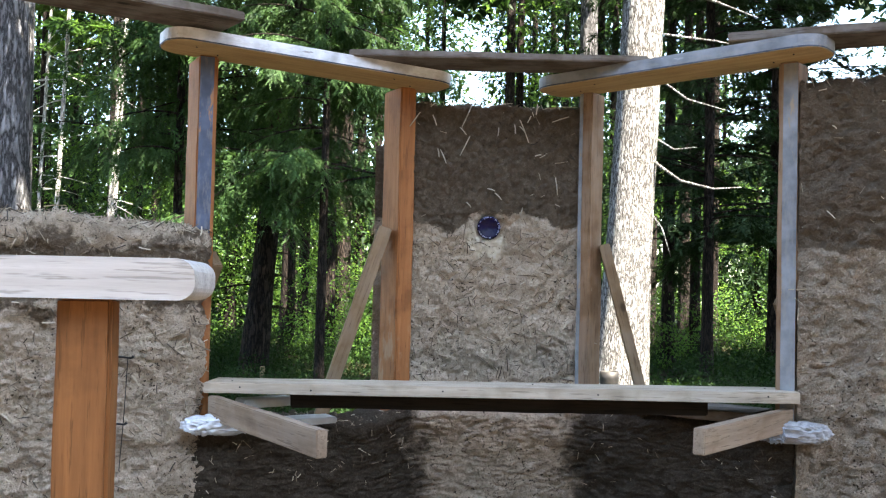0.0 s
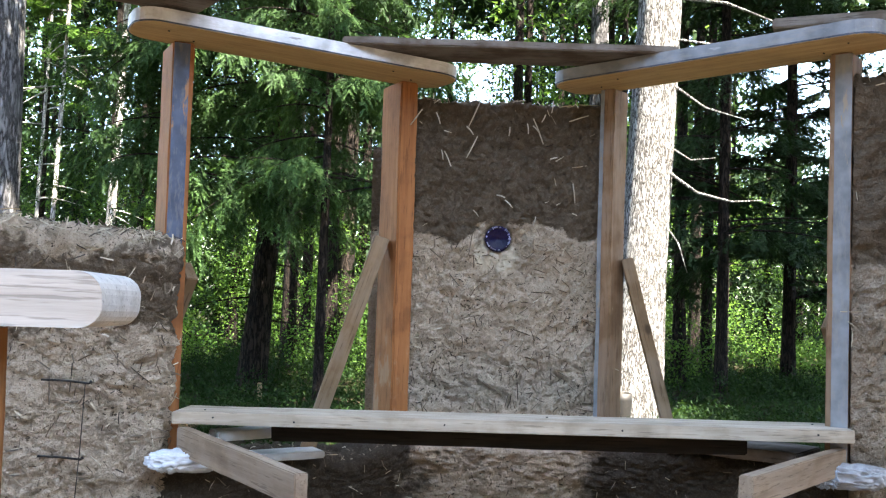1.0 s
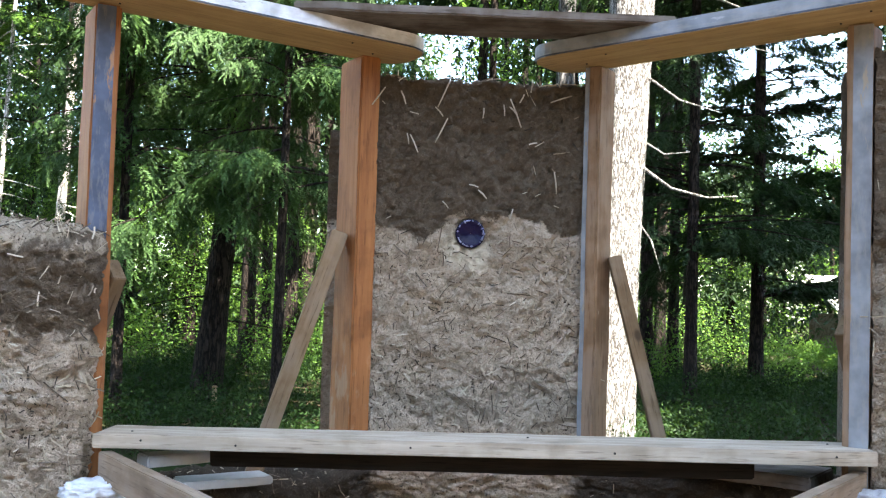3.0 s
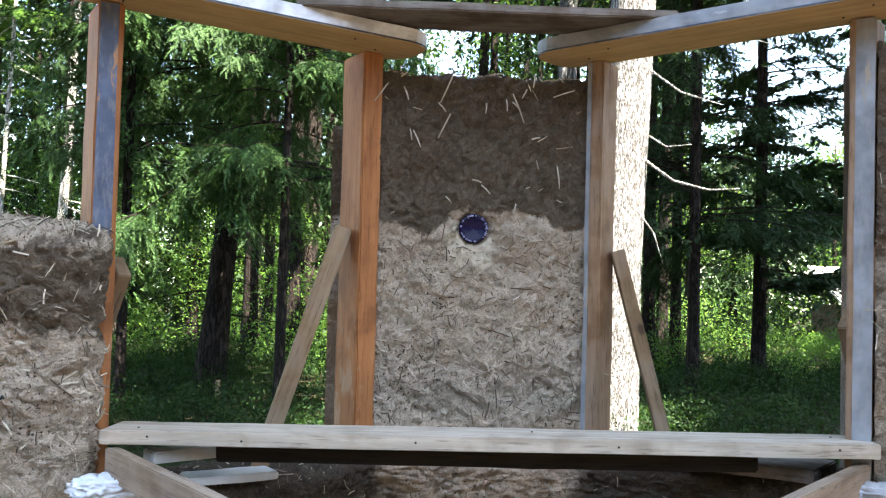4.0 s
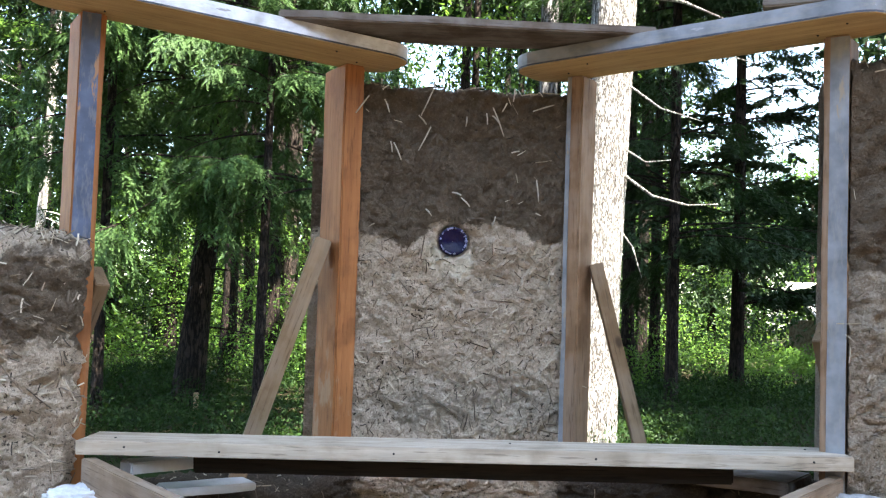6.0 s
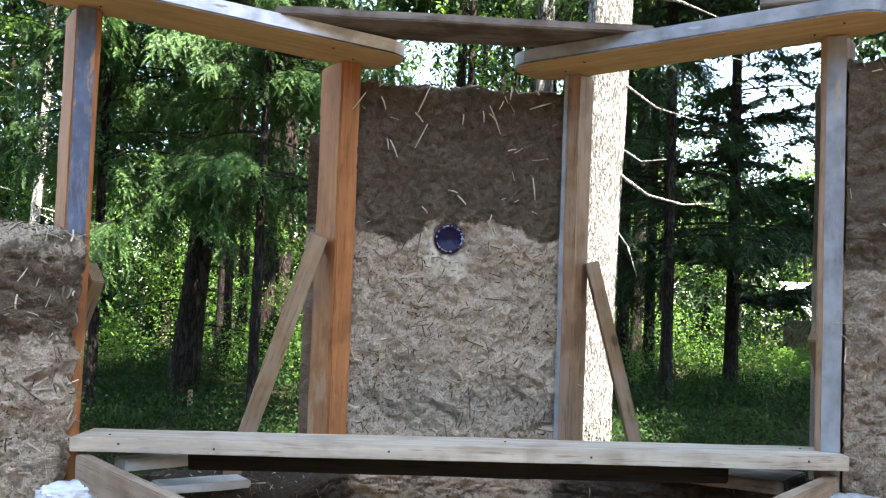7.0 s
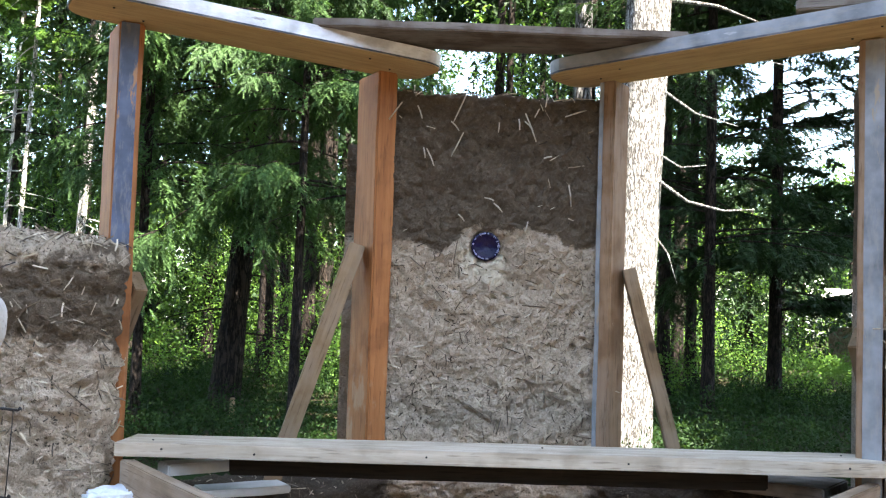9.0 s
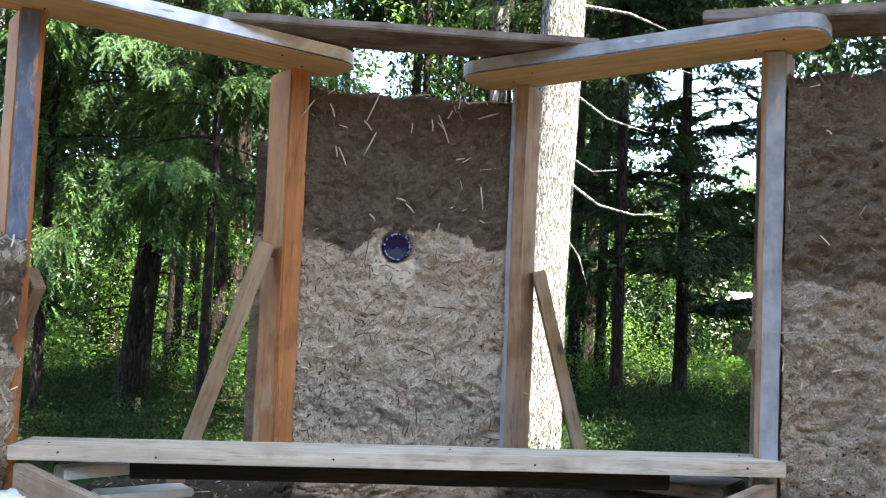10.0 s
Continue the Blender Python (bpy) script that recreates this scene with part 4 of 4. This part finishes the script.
def leaf_cloud(store, centre, radius, count, size, g, flat=0.6):
    """Leaves strewn through an uneven clump."""
    v = unit(g.normal(0, 1, (count, 3)))
    rad = g.uniform(0.25, 1.0, count) ** 0.5
    p = np.array(centre) + v * rad[:, None] * np.array(radius)
    d = unit(v * 0.6 + g.normal(0, 0.6, (count, 3)) - np.array([0, 0, 0.3]))
    up = np.array([0, 0, 1.0]) + g.normal(0, flat, (count, 3))
    s = unit(np.cross(d, up))
    store.add(p, d, s, size * g.uniform(0.6, 1.4, count), size * g.uniform(0.35, 0.7, count))


# broad-leaved thicket between the trunks
thicket = Leaves()
g = np.random.default_rng(77)
for k in range(230):
    d_ = g.uniform(19, 33) if k % 6 else g.uniform(14, 19)
    s_ = g.uniform(-0.62, 0.70)
    clear = 0.42 < s_ < 0.53
    x, y = place(s_, d_)
    z = ground_height(x, y) + g.uniform(0.2, 1.0) * (0.5 if clear else 1.0) + (g.uniform(0, 3.8) if d_ > 19 and not clear else 0.0)
    rr = g.uniform(0.5, 1.1) * (0.6 if clear else 1.0)
    leaf_cloud(thicket, (x, y, z), (rr, rr, rr * 0.7), 640, 0.034 + 0.0015 * d_, g)
thicket.mesh("thicket", BROAD, None, "light green broad-leaved thicket between the trunks", 4)["category"] = "undergrowth"
shrubs = Leaves()
for k in range(620):
    d_ = g.uniform(7.0, 19)
    x, y = place(g.uniform(-0.62, 0.70), d_)
    rr = g.uniform(0.22, 0.5) * (0.7 + 0.02 * d_)
    leaf_cloud(shrubs, (x, y, ground_height(x, y) + rr * 0.4), (rr, rr, rr * 0.8), 420, 0.022 + 0.0018 * d_, g)
shrubs.mesh("shrubs", FERN, None, "dark green low shrubs on the forest floor")["category"] = "undergrowth"

# far woods, closing the view all round
far, far_light, far_trunks = Leaves(), Leaves(), []
for k in range(330):
    s_ = g.uniform(-0.85, 0.95)
    d_ = g.uniform(24, 46)
    x, y = place(s_, d_)
    top = g.uniform(13, 22)
    if 0.33 < s_ < 0.50:
        top = g.uniform(0.13, 0.185) * d_ + 1.5
    if 0.50 < s_ < 0.74 and d_ < 38:
        top = g.uniform(3, 5)
    if 0.028 < s_ < 0.078:
        top = g.uniform(5, 0.19 * d_ + 1.3)
    if 0.42 < s_ < 0.54 and d_ < 36:
        continue
    z0 = ground_height(x, y)
    if k % 2 == 0:
        far_trunks.append([((x, y, z0), g.uniform(0.10, 0.22)), ((x, y, z0 + top * 0.6), 0.09), ((x, y, z0 + top), 0.02)])
    store = far_light if g.uniform() < 0.25 else far
    for j in range(7):
        z = z0 + top * (j + g.uniform(0.1, 0.9)) / 7
        rr = g.uniform(0.9, 1.8) * (1.15 - 0.7 * j / 7)
        leaf_cloud(store, (x + g.normal(0, 0.5), y + g.normal(0, 0.5), z), (rr, rr, top / 11), 150, 0.19, g)
# unseen ring behind the viewer, added; kept low to let sky light in
for k in range(190):
    az = g.uniform(math.pi * 0.93, math.pi * 2.07)
    d_ = g.uniform(17, 30)
    x, y = d_ * math.cos(az), d_ * math.sin(az) - 1.0
    top = g.uniform(6, 10)
    far_trunks.append([((x, y, 0), g.uniform(0.12, 0.25)), ((x, y, top * 0.6), 0.09), ((x, y, top), 0.02)])
    for j in range(7):
        z = top * (j + g.uniform(0.1, 0.9)) / 7
        rr = g.uniform(1.3, 2.3) * (1.2 - 0.8 * j / 7)
        leaf_cloud(far, (x + g.normal(0, 0.5), y + g.normal(0, 0.5), z), (rr, rr, top / 11), 60, 0.6, g)
for k in range(330):
    s_, d_ = g.uniform(-0.8, 0.85), g.uniform(40, 56)
    x, y = place(s_, d_)
    z = g.uniform(0, 0.36) * d_
    if (0.33 < s_ < 0.50 and z > 0.165 * d_) or (0.028 < s_ < 0.078 and z > 0.18 * d_):
        continue
    rr = g.uniform(1.6, 2.8)
    leaf_cloud(far, (x, y, z), (rr, rr, rr), 200, 0.42, g)
for k in range(190):
    s_, d_ = g.uniform(-0.85, 0.9), g.uniform(48, 62)
    x, y = place(s_, d_)
    leaf_cloud(far, (x, y, g.uniform(-1, 0.15 * d_)), (2.8, 2.8, 2.2), 220, 0.50, g)
# high canopy over the forest, added above the view to block sky and sun
canopy = Leaves()
for k in range(1200):
    x, y = g.uniform(-22, 24), g.uniform(2.6, 36)
    z = g.uniform(9.5, 15) + 0.14 * max(0, y - 15)
    # gaps left where sun should reach trunk, cedars, young fir and shed
    if math.hypot(x - 1.6, y - 3.2) < 2.1 or math.hypot(x - 5.6, y - 5.4) < 1.9 or math.hypot(x, y - 5.9) < 1.9 or math.hypot(x - 19.6, y - 26.5) < 5.5 or (y < 6.5 and 2.5 < x < 5):
        continue
    if noise.noise(Vector((x * 0.22, y * 0.22, 4.2))) > 0.10 or math.hypot(x / 3.6, (y - 16.5) / 6.0) < 1 or math.hypot(x + 2.6, y - 8.8) < 1.8 or math.hypot((x - 10.5) / 4.0, (y - 16.0) / 7.0) < 1:
        continue
    rr = g.uniform(1.1, 2.1)
    leaf_cloud(canopy, (x, y, z), (rr, rr, rr * 0.5), 110, 0.55, g)
for k in range(90):
    x, y = g.uniform(6.4, 15), g.uniform(1.4, 7)
    rr = g.uniform(0.8, 1.4)
    leaf_cloud(canopy, (x, y, g.uniform(9, 13)), (rr, rr, rr * 0.5), 90, 0.5, g)
# extra unseen clumps that shade the nearest shrubs
for k in range(64):
    x, y = g.uniform(-0.5, 2.5) if k % 2 else g.uniform(7.3, 9.8), g.uniform(-1.6, 0.8)
    rr = g.uniform(0.7, 1.1)
    leaf_cloud(canopy, (x, y, g.uniform(10, 12.5)), (rr, rr, rr * 0.5), 90, 0.45, g)
canopy.mesh("canopy", FIR, None, "unseen high leaf layer added to shade the forest", 4)["category"] = "woods"
far.mesh("far_woods", FIR, None, "dark conifer woods in the distance")["category"] = "woods"
far_light.mesh("far_woods_light", BROAD, None, "light green leafy woods in the distance")["category"] = "woods"
for line in far_trunks:
    foot = Vector(line[0][0])
    ob = tubes("tree_trunk", [[(Vector(p) - foot, r) for p, r in line]], BARK, None, 6)
    ob.location = foot
    tagged(ob, "distant dark bare tree trunk", "tree", "distant trunks")
